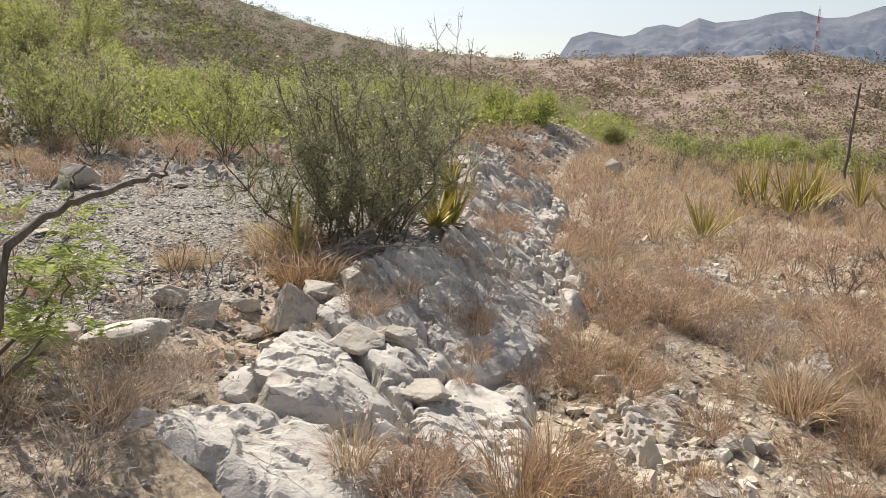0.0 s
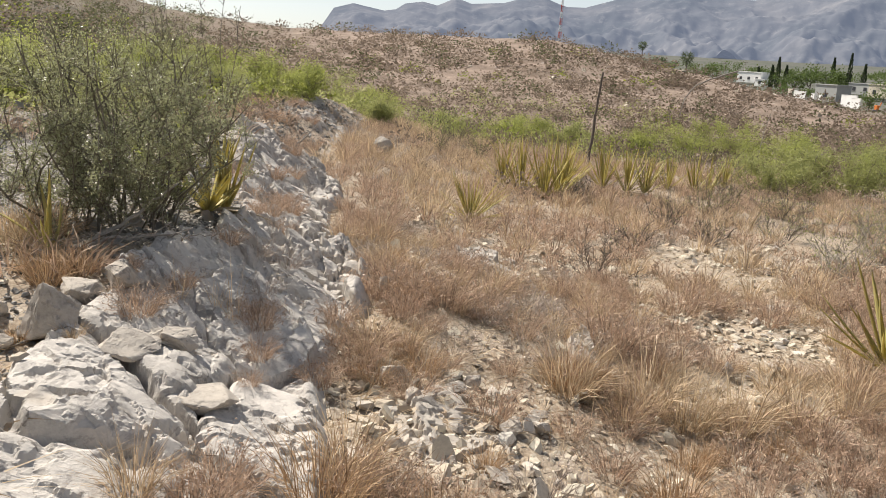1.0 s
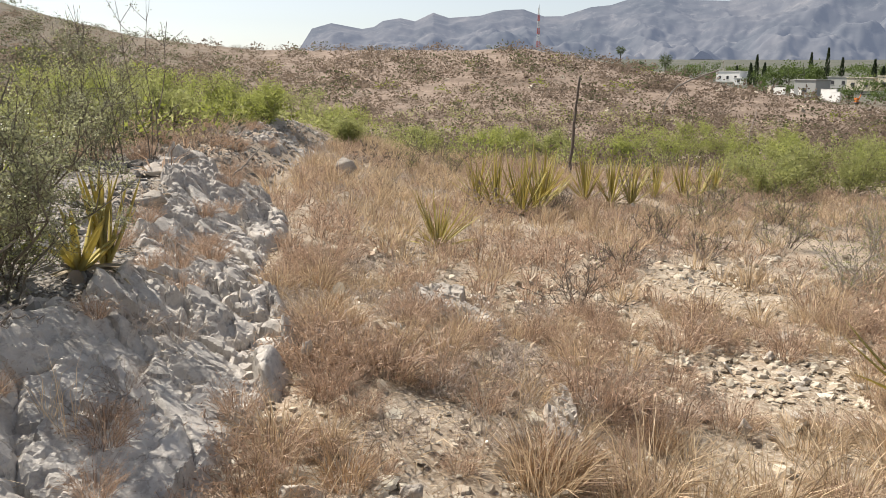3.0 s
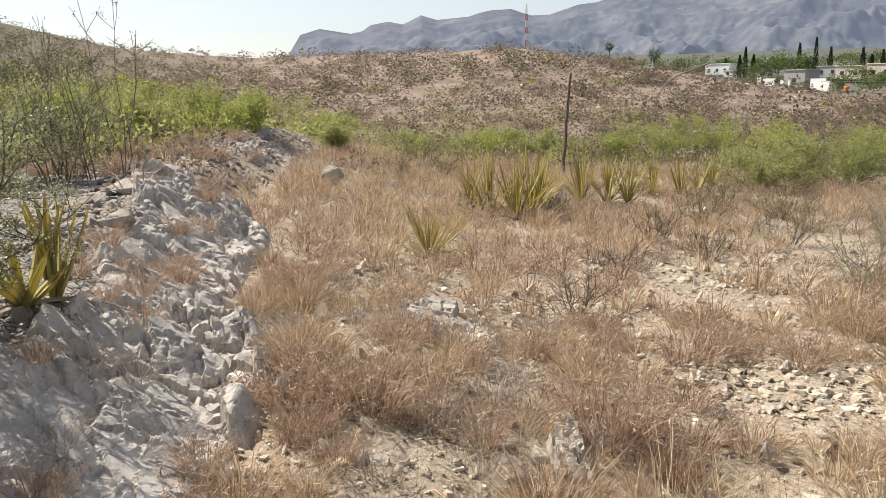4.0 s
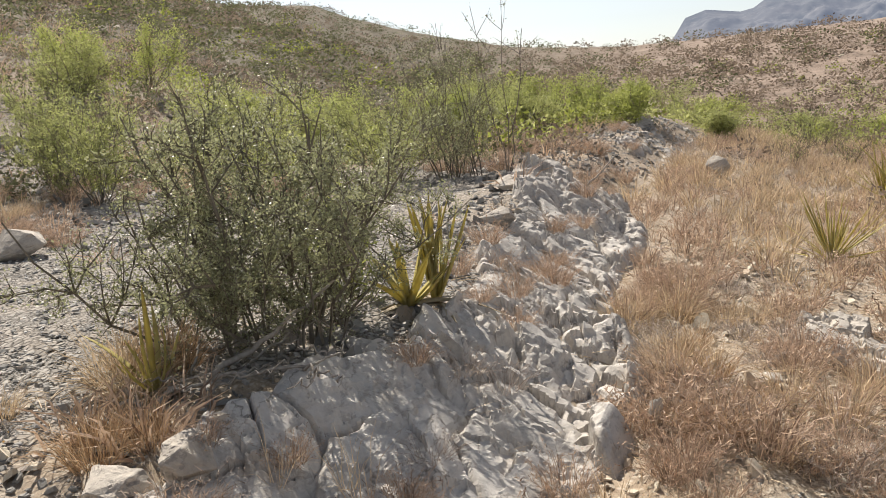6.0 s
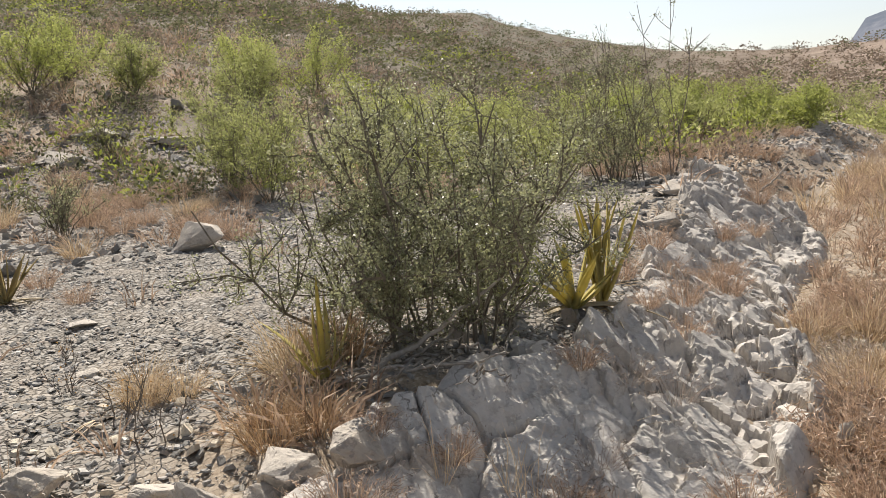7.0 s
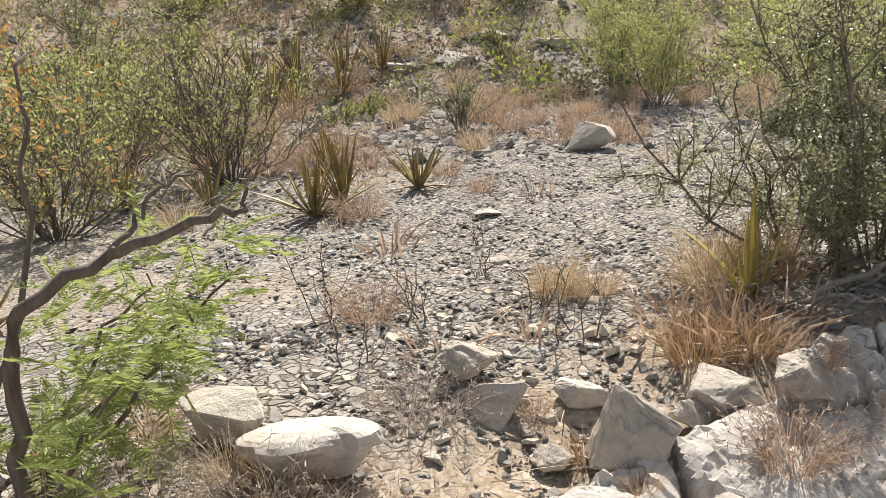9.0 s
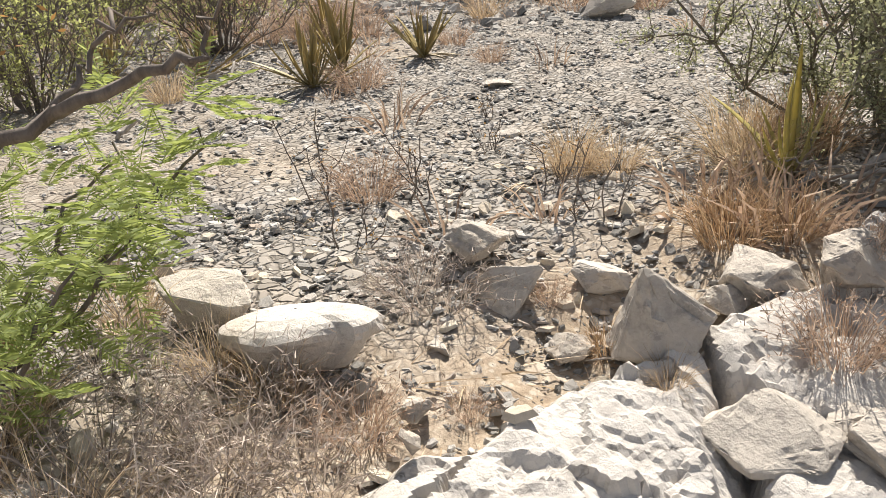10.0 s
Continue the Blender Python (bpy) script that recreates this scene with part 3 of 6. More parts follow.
def scattered(name, label, category, spots, forms, material, sizes, rng, sink=0.01, flat=None):
    """Many small pieces in one mesh: each spot takes one of the forms, turned and sized."""
    verts, faces, base = [], [], 0
    which = rng.integers(0, len(forms), len(spots))
    for k, (v, f) in enumerate(forms):
        pick = np.where(which == k)[0]
        if not len(pick):
            continue
        a, s = rng.uniform(0, 2 * np.pi, len(pick)), sizes[pick]
        c, w = np.cos(a)[:, None], np.sin(a)[:, None]
        x, y, z = v[None, :, 0] * s[:, None], v[None, :, 1] * s[:, None], v[None, :, 2] * s[:, None]
        if flat is not None:
            z = z + x * rng.normal(0, flat, (len(pick), 1)) + y * rng.normal(0, flat, (len(pick), 1))
        p = spots[pick]
        g = height(p[:, 0], p[:, 1]) - sink
        p3 = np.stack([x * c - y * w + p[:, :1], x * w + y * c + p[:, 1:2], z + g[:, None]], -1)
        verts.append(p3.reshape(-1, 3))
        faces.append((base + np.arange(len(pick))[:, None, None] * len(v) + f[None]).reshape(-1, f.shape[1]))
        base += len(pick) * len(v)
    return tagged(new(name, mesh_of(name, np.concatenate(verts), np.concatenate(faces), material)), label, category, kind="stuff")


def stone_form(rng, sides=6, flat=0.4, lean=0.07):
    """A small broken stone: an uneven top over an uneven rim and a buried foot."""
    a = (np.arange(sides) + rng.uniform(-0.3, 0.3, sides)) * 2 * np.pi / sides
    r = rng.uniform(0.6, 1.0, sides) * 0.5
    stretch = rng.uniform(0.6, 1.0)
    tilt = rng.normal(0, lean, 2)
    ring = lambda k, z: np.stack([np.cos(a) * r * k, np.sin(a) * r * k * stretch, z + tilt[0] * np.cos(a) * k + tilt[1] * np.sin(a) * k], 1)
    top = ring(rng.uniform(0.55, 0.85), flat * rng.uniform(0.35, 1.15, sides) * 0.5)
    v = np.concatenate([ring(1.0, np.full(sides, -0.25 * flat)), top])
    i = np.arange(sides)
    j = (i + 1) % sides
    k = np.arange(1, sides - 1)
    f = [np.stack([i, j, j + sides], 1), np.stack([i, j + sides, i + sides], 1), np.stack([np.full(sides - 2, sides), sides + k, sides + k + 1], 1)]
    return v, np.concatenate(f)


def boulder(name, label, x, y, size, turn=0.0, z=0.0, seed=1, corners=13, tip=(0, 0), group="boulders", peak=False):
    """An angular block of limestone: the hull of a few random corners, with chipped edges and pitted faces."""
    rng = np.random.default_rng(seed)
    pts = unit(rng.normal(size=(corners, 3)) * (1, 1, 0.75)) * rng.uniform(0.75, 1.05, (corners, 1))
    if peak:
        pts = np.concatenate([pts * (1, 1, 0.62), [(0.08, -0.1, 1.1), (-0.25, 0.1, 0.9)]])
    bm = bmesh.new()
    for p in pts:
        bm.verts.new(p)
    found = bmesh.ops.convex_hull(bm, input=bm.verts[:])
    bmesh.ops.delete(bm, geom=[g for g in found["geom_interior"] if isinstance(g, bmesh.types.BMVert)], context="VERTS")
    bmesh.ops.bevel(bm, geom=bm.edges[:], offset=0.03, segments=1, affect="EDGES")
    bmesh.ops.triangulate(bm, faces=bm.faces[:])
    for _ in range(3):
        long = [e for e in bm.edges if e.calc_length() > 0.14]
        bmesh.ops.subdivide_edges(bm, edges=long, cuts=1, use_grid_fill=True)
        bmesh.ops.triangulate(bm, faces=bm.faces[:])
    v = np.array([p.co for p in bm.verts])
    chip = fbm(v[:, 0] * 2.3 + v[:, 2] * 2.1 + seed, v[:, 1] * 2.3 - v[:, 2] * 1.3, 4, seed) - 0.5
    gap, r1, _a, _b, _c = blocks(v[:, 0] * 2.2 + v[:, 2] * 1.4 + seed, v[:, 1] * 2.2 + v[:, 2] * 1.9, seed)
    v = v * (1 + 0.17 * chip[:, None] + 0.09 * (r1 - 0.5)[:, None] - 0.05 * fade(1 - gap / 0.07)[:, None])
    v = v * np.array(size) * 0.46
    for p, co in zip(bm.verts, v):
        p.co = co
    me = bpy.data.meshes.new(name)
    bm.to_mesh(me)
    bm.free()
    me.materials.append(WORN_ROCK)
    ob = new(name, me)
    ob.matrix_basis = pose(x, y, ground_at(x, y) + size[2] * 0.2 + z, tip[0], tip[1], turn)
    return tagged(ob, label, "boulder", group)


def agave_leaf(long, wide, bend, seed, material):
    """A thick channelled leaf that tapers to a spine."""
    rng = np.random.default_rng(seed)
    n = 8
    t = np.linspace(0, 1, n)
    w = wide * np.interp(t, [0, 0.15, 0.5, 0.85, 1], [1.0, 0.8, 0.9, 0.5, 0.03]) / 2
    x = long * (t * math.cos(bend * 0.4) - 0) * 1.0
    zc = long * 0.22 * bend * t ** 2
    drift = long * 0.05 * rng.normal() * t ** 2
    thick = w * 0.35 + 0.0008
    sec = [np.stack([x, drift + w, zc + w * 0.55], 1), np.stack([x, drift, zc + thick * 0.1], 1), np.stack([x, drift - w, zc + w * 0.55], 1), np.stack([x, drift, zc - thick], 1)]
    v = np.stack(sec, 1).reshape(-1, 3)
    i, j = np.meshgrid(np.arange(n - 1), np.arange(4), indexing="ij")
    a, b = (i * 4 + j).ravel(), (i * 4 + (j + 1) % 4).ravel()
    return mesh_of("agave_leaf", v, np.stack([a, a + 4, b + 4, b], 1), material, True)


AGAVE_SETS = {}


def rosette(name, label, x, y, count, long, wide, steep=(35, 85), bend=0.4, seed=1, material=None, dead=4, group="agaves", z=None, category="agave"):
    """A clump of stiff leaves, each a part, with some dried ones at the foot."""
    rng = np.random.default_rng(seed)
    top = thing(name, x, y, label, category, group, z)
    key = (long, wide, bend, material.name)
    if key not in AGAVE_SETS:
        AGAVE_SETS[key] = [agave_leaf(long, wide, bend * s, k, material) for k, s in enumerate((0.3, 1.0, -0.7, 0.6))]
        AGAVE_SETS[key] += [agave_leaf(long * 0.7, wide * 0.55, -1.3 * s, k + 9, AGAVE_DRY) for k, s in enumerate((0.6, 1.0))]
    forms = AGAVE_SETS[key]
    for k in range(count):
        share = k / max(count - 1, 1)
        pitch = steep[0] + (steep[1] - steep[0]) * share ** 0.7 + rng.normal(0, 9)
        s = rng.uniform(0.5, 1.1)
        a = k * 137.5 + rng.normal(0, 30)
        m = pose(0, 0, 0.02, 0, 0, a) @ pose(0.012, 0, 0, rng.normal(0, 12), -pitch, 0) @ Matrix.Diagonal((s, s, s, 1))
        piece("leaf", forms[rng.integers(0, 4)], top, at=m)
    for k in range(dead):
        a = rng.uniform(0, 360)
        piece("dry_leaf", forms[4 + k % 2], top, "shrivelled grey-brown dead leaf", pose(0, 0, 0.03, 0, 0, a) @ pose(0.01, 0, 0, rng.normal(0, 20), -rng.uniform(0, 16), 0))
    return top


# ---- boulders ----
BLOCK = "pale grey angular limestone boulder"
for name, label, x, y, size, turn, z, seed, tip in (
    ("peaked_boulder", "sharp-edged peaked pale grey limestone block among rubble", -2.02, 1.80, (0.37, 0.36, 0.44), 20, 0.0, 12, (8, -8)),
    ("boulder", "grey limestone block behind a cream slab", -2.65, 0.89, (0.34, 0.28, 0.25), 60, 0.04, 15, (-12, 8)),
    ("boulder", "wedge-shaped grey limestone block on scree", -2.61, 1.66, (0.28, 0.24, 0.20), 63, 0.02, 22, (-14, 10)),
    ("boulder", BLOCK, -2.39, 1.64, (0.34, 0.24, 0.22), 63, 0.0, 31, (8, 5)),
    ("boulder", BLOCK, -2.34, 1.88, (0.27, 0.22, 0.15), 63, 0.0, 35, (0, 8)),
    ("boulder", "cracked grey limestone block beside the outcrop", -2.06, 2.18, (0.32, 0.27, 0.31), 63, 0.03, 41, (5, -12)),
    ("boulder", BLOCK, -2.05, 2.05, (0.20, 0.17, 0.17), 63, 0.02, 44, (15, 10)),
    ("boulder", "tilted pale limestone block against the outcrop", -1.92, 2.37, (0.38, 0.30, 0.26), 63, 0.0, 47, (-5, 18)),
    ("boulder", "broad pale limestone block with shaded side", -1.68, 1.80, (0.42, 0.36, 0.20), 45, -0.02, 52, (10, 8)),
    ("boulder", "long pale limestone block lying on the slab", -1.58, 1.98, (0.34, 0.24, 0.18), 20, -0.02, 55, (6, 12)),
    ("boulder", "dark-sided limestone boulder resting on the outcrop", -1.30, 1.66, (0.46, 0.34, 0.30), 75, 0.0, 58, (10, 0)),
    ("boulder", "pale limestone chunk on the outcrop", -1.55, 1.98, (0.30, 0.26, 0.22), 5, 0.0, 61, (0, 10)),
    ("boulder", "weathered brown-grey limestone boulder on gravel", -5.95, 4.85, (0.80, 0.55, 0.48), 30, 0.04, 66, (0, 0)),
    ("boulder", "cream upright limestone boulder in tan grass", -1.60, 13.95, (0.55, 0.42, 0.62), 20, 0.06, 71, (20, 0)),
    ("stone_block", "pale limestone stone in dry grass", -0.58, 2.62, (0.28, 0.20, 0.18), 10, 0.02, 77, (0, 8)),
    ("stone_block", "pale limestone stone in dry grass", 0.04, 2.36, (0.24, 0.18, 0.14), 40, 0.02, 81, (4, 0)),
    ("stone_block", "triangular pale stone standing in grass", -0.78, 4.08, (0.16, 0.10, 0.24), 70, 0.05, 86, (0, 12)),
    ("stone_block", "flat pale stone lying in dry grass", -0.34, 4.88, (0.22, 0.15, 0.12), 20, 0.02, 90, (0, 0)),
    ("stone_block", "pale limestone stone in dry grass", -0.25, 4.28, (0.30, 0.16, 0.09), 5, 0.02, 92, (0, 0)),
    ("stone_block", "pale limestone stone in dry grass", -0.03, 5.72, (0.30, 0.26, 0.24), 40, 0.04, 95, (0, 0)),
    ("stone_block", "pale limestone stone among rubble", 3.09, 6.60, (0.26, 0.20, 0.16), 0, 0.02, 103, (0, 0)),
    ("stone_block", "yellowish limestone stone among rubble", 2.70, 5.98, (0.20, 0.15, 0.16), 30, 0.02, 106, (0, 10)),
    ("stone_block", "upright pale stone among rubble", 1.90, 4.43, (0.17, 0.11, 0.22), 70, 0.03, 108, (0, 8)),
    ("stone_block", "grey stone sunk in gravel", -4.55, 2.95, (0.26, 0.20, 0.10), 20, 0.0, 111, (0, 0)),
    ("stone_block", "grey stone sunk in gravel", -3.75, 2.50, (0.20, 0.16, 0.08), 60, 0.0, 114, (0, 0)),
    ("stone_block", "flat pale slab lying on gravel", -5.2, 5.45, (0.34, 0.26, 0.10), 10, 0.01, 117, (0, 0)),
    ("stone_block", "small reddish stone on gravel", -2.31, 1.36, (0.12, 0.09, 0.07), 10, 0.0, 119, (0, 0)),
    ("stone_block", "small grey stone beside the outcrop", -2.08, 1.19, (0.14, 0.12, 0.10), 50, 0.02, 121, (0, 0)),
    ("stone_block", "small grey stone beside the outcrop", -1.94, 1.10, (0.085, 0.07, 0.11), 0, 0.02, 123, (0, 0)),
    ("stone_block", "pale stone half buried in soil", -2.16, 1.64, (0.19, 0.16, 0.10), 80, 0.01, 126, (0, 0)),
    ("stone_block", "pale stone half buried in dry grass", -2.16, 0.45, (0.22, 0.16, 0.10), 30, 0.01, 128, (0, 0)),
    ("boulder", "rounded pale rock on the ridge", -2.62, 6.95, (0.5, 0.4, 0.3), 20, 0.0, 141, (0, 0)),
    ("boulder", "grey rock against the ridge", -2.95, 8.1, (0.55, 0.4, 0.28), 60, 0.0, 143, (0, 0)),
):
    boulder(name, label, x, y, tuple(0.86 * v for v in size), turn, z, seed, tip=tip, peak="peaked" in label)


rng = np.random.default_rng(611)
for k in range(22):
    a, d = rng.uniform(0, 2 * math.pi), rng.uniform(0.05, 1.0) ** 0.6
    w = rng.uniform(0.08, 0.21)
    boulder("rubble_stone", "broken cream limestone stone in the rubble beside the outcrop", -0.15 + 0.6 * d * math.cos(a), 2.35 + 0.62 * d * math.sin(a), (w, w * rng.uniform(0.65, 0.95), w * rng.uniform(0.5, 0.8)), rng.uniform(0, 180), 0.0, 620 + k, 11, (rng.normal(0, 10), rng.normal(0, 10)), "rubble stones")
for k in range(14):
    w = rng.uniform(0.09, 0.2)
    boulder("rubble_stone", "flat cream limestone stone in a bare patch of the slope", 2.5 + rng.normal(0, 0.45), 5.5 + rng.normal(0, 0.5), (w, w * rng.uniform(0.6, 0.95), w * rng.uniform(0.35, 0.6)), rng.uniform(0, 180), 0.0, 650 + k, 11, (rng.normal(0, 8), rng.normal(0, 8)), "rubble stones")


def slab_boulder(name, label, x, y, size, turn, tip, z, seed):
    """A flat block with a smooth top and an undercut, broken side."""
    rng = np.random.default_rng(seed)
    n = 56
    a = np.arange(n) * 2 * np.pi / n
    corners = np.sort(rng.uniform(0, 2 * np.pi, 8))
    r = np.interp(a, np.concatenate([corners - 2 * np.pi, corners, corners + 2 * np.pi]), np.tile(rng.uniform(0.78, 1.0, 8), 3)) + 0.05 * (fbm(np.cos(a) * 4 + 9, np.sin(a) * 4 + 9, 3, seed) - 0.5)
    rows = [(0.02, 0.5), (0.3, 0.49), (0.6, 0.45), (0.85, 0.36), (0.95, 0.29), (1.0, 0.2), (0.96, 0.1), (0.84, -0.05), (0.72, -0.22), (0.6, -0.42), (0.45, -0.5)]
    v = []
    for k, h in rows:
        px, py = np.cos(a) * r * k, np.sin(a) * r * k
        side = 1.0 if h < 0.25 else 0.25
        d = 1 + side * 0.22 * (fbm(px * 3 + h * 5 + 11, py * 3 + h * 3 + 5, 3, seed + 2) - 0.5)
        v.append(np.stack([px * d, py * d, h + 0.12 * px - 0.1 * py + 0.14 * side * (fbm(px * 4 + 3, py * 4 + h * 2, 3, seed + 4) - 0.5)], 1))
    v = np.concatenate(v) * (size[0] / 2, size[1] / 2, size[2])
    i, j = np.meshgrid(np.arange(len(rows) - 1), np.arange(n), indexing="ij")
    p0, p1 = (i * n + j).ravel(), (i * n + (j + 1) % n).ravel()
    ob = new(name, mesh_of(name, v, np.stack([p0, p0 + n, p1 + n, p1], 1), ROCK))
    ob.matrix_basis = pose(x, y, ground_at(x, y) + size[2] * 0.42 + z, tip[0], tip[1], turn)
    return tagged(ob, label, "boulder", "boulders")


slab_boulder("flat_boulder", "flat sunlit cream limestone slab in dry grass", -2.40, 1.04, (0.44, 0.30, 0.15), 63, (-6, 5), 0.02, 9)

# ---- broken stone ----
def spots_where(rng, count, box, share):
    """Random places in a box of the plan, kept with the chance that share(x, y) gives."""
    x0, y0, x1, y1 = box
    p = rng.uniform((x0, y0), (x1, y1), (count, 2))
    return p[rng.uniform(0, 1, count) < share(p[:, 0], p[:, 1])]


rng = np.random.default_rng(5)
CHIPS = [stone_form(rng, 5, rng.uniform(0.12, 0.24)) for _ in range(10)]
LUMPS = [stone_form(rng, 7, rng.uniform(0.3, 0.55), 0.15) for _ in range(8)]
p = spots_where(rng, 40000, (-8.5, 0.6, -1.6, 8.5), lambda x, y: (scree_share(x, y) * 0.9 + 0.06) * np.clip(4.5 / np.hypot(x, y), 0.35, 1.2))
scattered("scree", "grey-white flat limestone chips covering the plateau", "gravel", p, CHIPS, CHIP, 0.022 + 0.05 * rng.uniform(0, 1, len(p)) ** 2.5, rng, -0.003, 0.13)
p = spots_where(rng, 9000, (-15, 0.6, -6, 10), lambda x, y: scree_share(x, y) * 0.8 + 0.1)
scattered("far_scree", "grey limestone plates and chips on the back of the plateau", "gravel", p, CHIPS + LUMPS[:3], CHIP, 0.05 + 0.14 * rng.uniform(0, 1, len(p)) ** 3, rng, 0.0, 0.09)
p = spots_where(rng, 17000, (-3.6, -0.2, -1.5, 3.0), lambda x, y: 0.15 + 0.85 * fade((fbm(x * 2, y * 2, 2, 71) - 0.35) * 4))
scattered("rubble", "pale limestone rubble and crumbs in tan soil", "gravel", p, CHIPS + CHIPS + CHIPS + LUMPS, CHIP, 0.010 + 0.05 * rng.uniform(0, 1, len(p)) ** 4, rng, 0.0, 0.15)
p = spots_where(rng, 19000, (-1.2, 0.5, 6.5, 11), lambda x, y: (0.12 + 0.6 * fade((fbm(x * 0.9, y * 0.9, 2, 73) - 0.42) * 5)) * np.where(x > edge(y), 1, 0) + np.exp(-((x + 0.35) / 0.7) ** 2 - ((y - 2.1) / 0.9) ** 2) + np.exp(-((x - 2.5) / 0.8) ** 2 - ((y - 5.4) / 0.9) ** 2))
scattered("slope_stones", "pale loose stones between the dry grass", "stones", p, LUMPS + CHIPS, CREAM_CHIP, 0.02 + 0.17 * rng.uniform(0, 1, len(p)) ** 4.5, rng, -0.01, 0.15)
p = spots_where(rng, 15000, (-1.3, 0.6, 5.5, 9.5), lambda x, y: np.where(x > edge(y), 1, 0) * (0.3 + 0.7 * fade((fbm(x * 1.7, y * 1.7, 2, 74) - 0.4) * 5)))
scattered("slope_chips", "flat cream limestone chips and crumbs on the slope", "gravel", p, CHIPS + LUMPS[:3], CREAM_CHIP, 0.02 + 0.09 * rng.uniform(0, 1, len(p)) ** 2.6, rng, -0.004, 0.12)
r, a = 12 * np.exp(rng.uniform(0, 2.1, 5200)), np.radians(rng.uniform(-100, 35, 5200))
p = np.stack([r * np.sin(a), r * np.cos(a)], 1)
scattered("hillside_stones", "scattered white stones on the far slopes", "stones", p, LUMPS, CREAM_CHIP, (0.06 + 0.3 * rng.uniform(0, 1, len(p)) ** 3) * (0.5 + r / 45), rng, 0.02, 0.1)

p = spots_where(rng, 14000, (-4.8, 2.6, -1.0, 20), lambda x, y: fade((edge(y) - x) / 0.2) * fade((edge(y) - x - 0.1) / 0.8 * 0.7 + 0.3) * np.where(y < 9, fade((1.9 - edge(y) + x) / 0.5), 1))
scattered("ridge_rubble", "grey and cream limestone rubble along the ridge", "gravel", p, CHIPS + LUMPS, CHIP, 0.03 + 0.13 * rng.uniform(0, 1, len(p)) ** 3, rng, 0.0, 0.15)
a, r = np.radians(rng.uniform(-95, -30, 5200)), rng.uniform(7.5, 20, 5200)
p = np.stack([r * np.sin(a), r * np.cos(a)], 1)
keep = rng.uniform(0, 1, len(p)) < 0.25 + 0.75 * fade((fbm(p[:, 0] * 0.5, p[:, 1] * 0.5, 2, 75) - 0.35) * 5)
scattered("slope_rubble", "grey limestone rubble on the slope behind the plateau", "gravel", p[keep], CHIPS + LUMPS, CHIP, (0.05 + 0.2 * rng.uniform(0, 1, keep.sum()) ** 3) * (0.4 + r[keep] / 13), rng, 0.0, 0.12)
band = [(-86, 15.5), (-78, 15.0), (-70, 14.6), (-62, 15.2), (-55, 16.2)]
for k, (b0, r0) in enumerate(band):
    for j in range(3):
        b1, r1 = radians(b0 + rng.uniform(-3, 3)), r0 + rng.uniform(-0.7, 0.7)
        boulder("ledge_rock", "flat grey limestone ledge showing through the slope", r1 * math.sin(b1), r1 * math.cos(b1), (rng.uniform(0.8, 1.6), rng.uniform(0.6, 1.0), 0.4), rng.uniform(0, 180), -0.05, 200 + k * 3 + j, 12, (0, 6), "ledge rocks")


# ---- shrubs near the path ----
shrub("creosote_bush", "dark green twiggy creosote bush behind grey rock", -2.42, 3.52, 1.30, 0.92, 72000, CREOSOTE, STEM, 0.014, 0.0085, 34, (10, 8), 9, 0.0105, 0.26, upright=0.4, base=0.36, spread=1.0, shrink=0.33, loose=0.016)
shrub("creosote_bush", "tall sparse creosote bush with wispy top shoots", -4.25, 9.7, 1.65, 0.9, 10000, CREOSOTE, STEM, 0.022, 0.012, 16, (8, 5), 8, 0.010, 0.24, upright=0.4, spread=1.0, base=0.25, loose=0.025)
for k, (dx, tall) in enumerate(((0.28, 2.5), (0.66, 2.45), (-0.1, 2.3))):
    shrub("bare_shoot", "thin nearly leafless shoot rising above the bushes", -4.2 + dx, 9.7, tall, 0.3, 320, CREOSOTE, BARK, 0.026, 0.014, 3, (8, 3), 40 + k, 0.011, 0.16, group="bare shoots", upright=0.3, spread=0.9, shrink=0.2)
shrub("bright_sapling", "small bright yellow-green sapling behind a bush", -2.22, 3.75, 0.95, 0.3, 260, FRESH, BARK, 0.06, 0.014, 4, (4, 2), 12, 0.008)
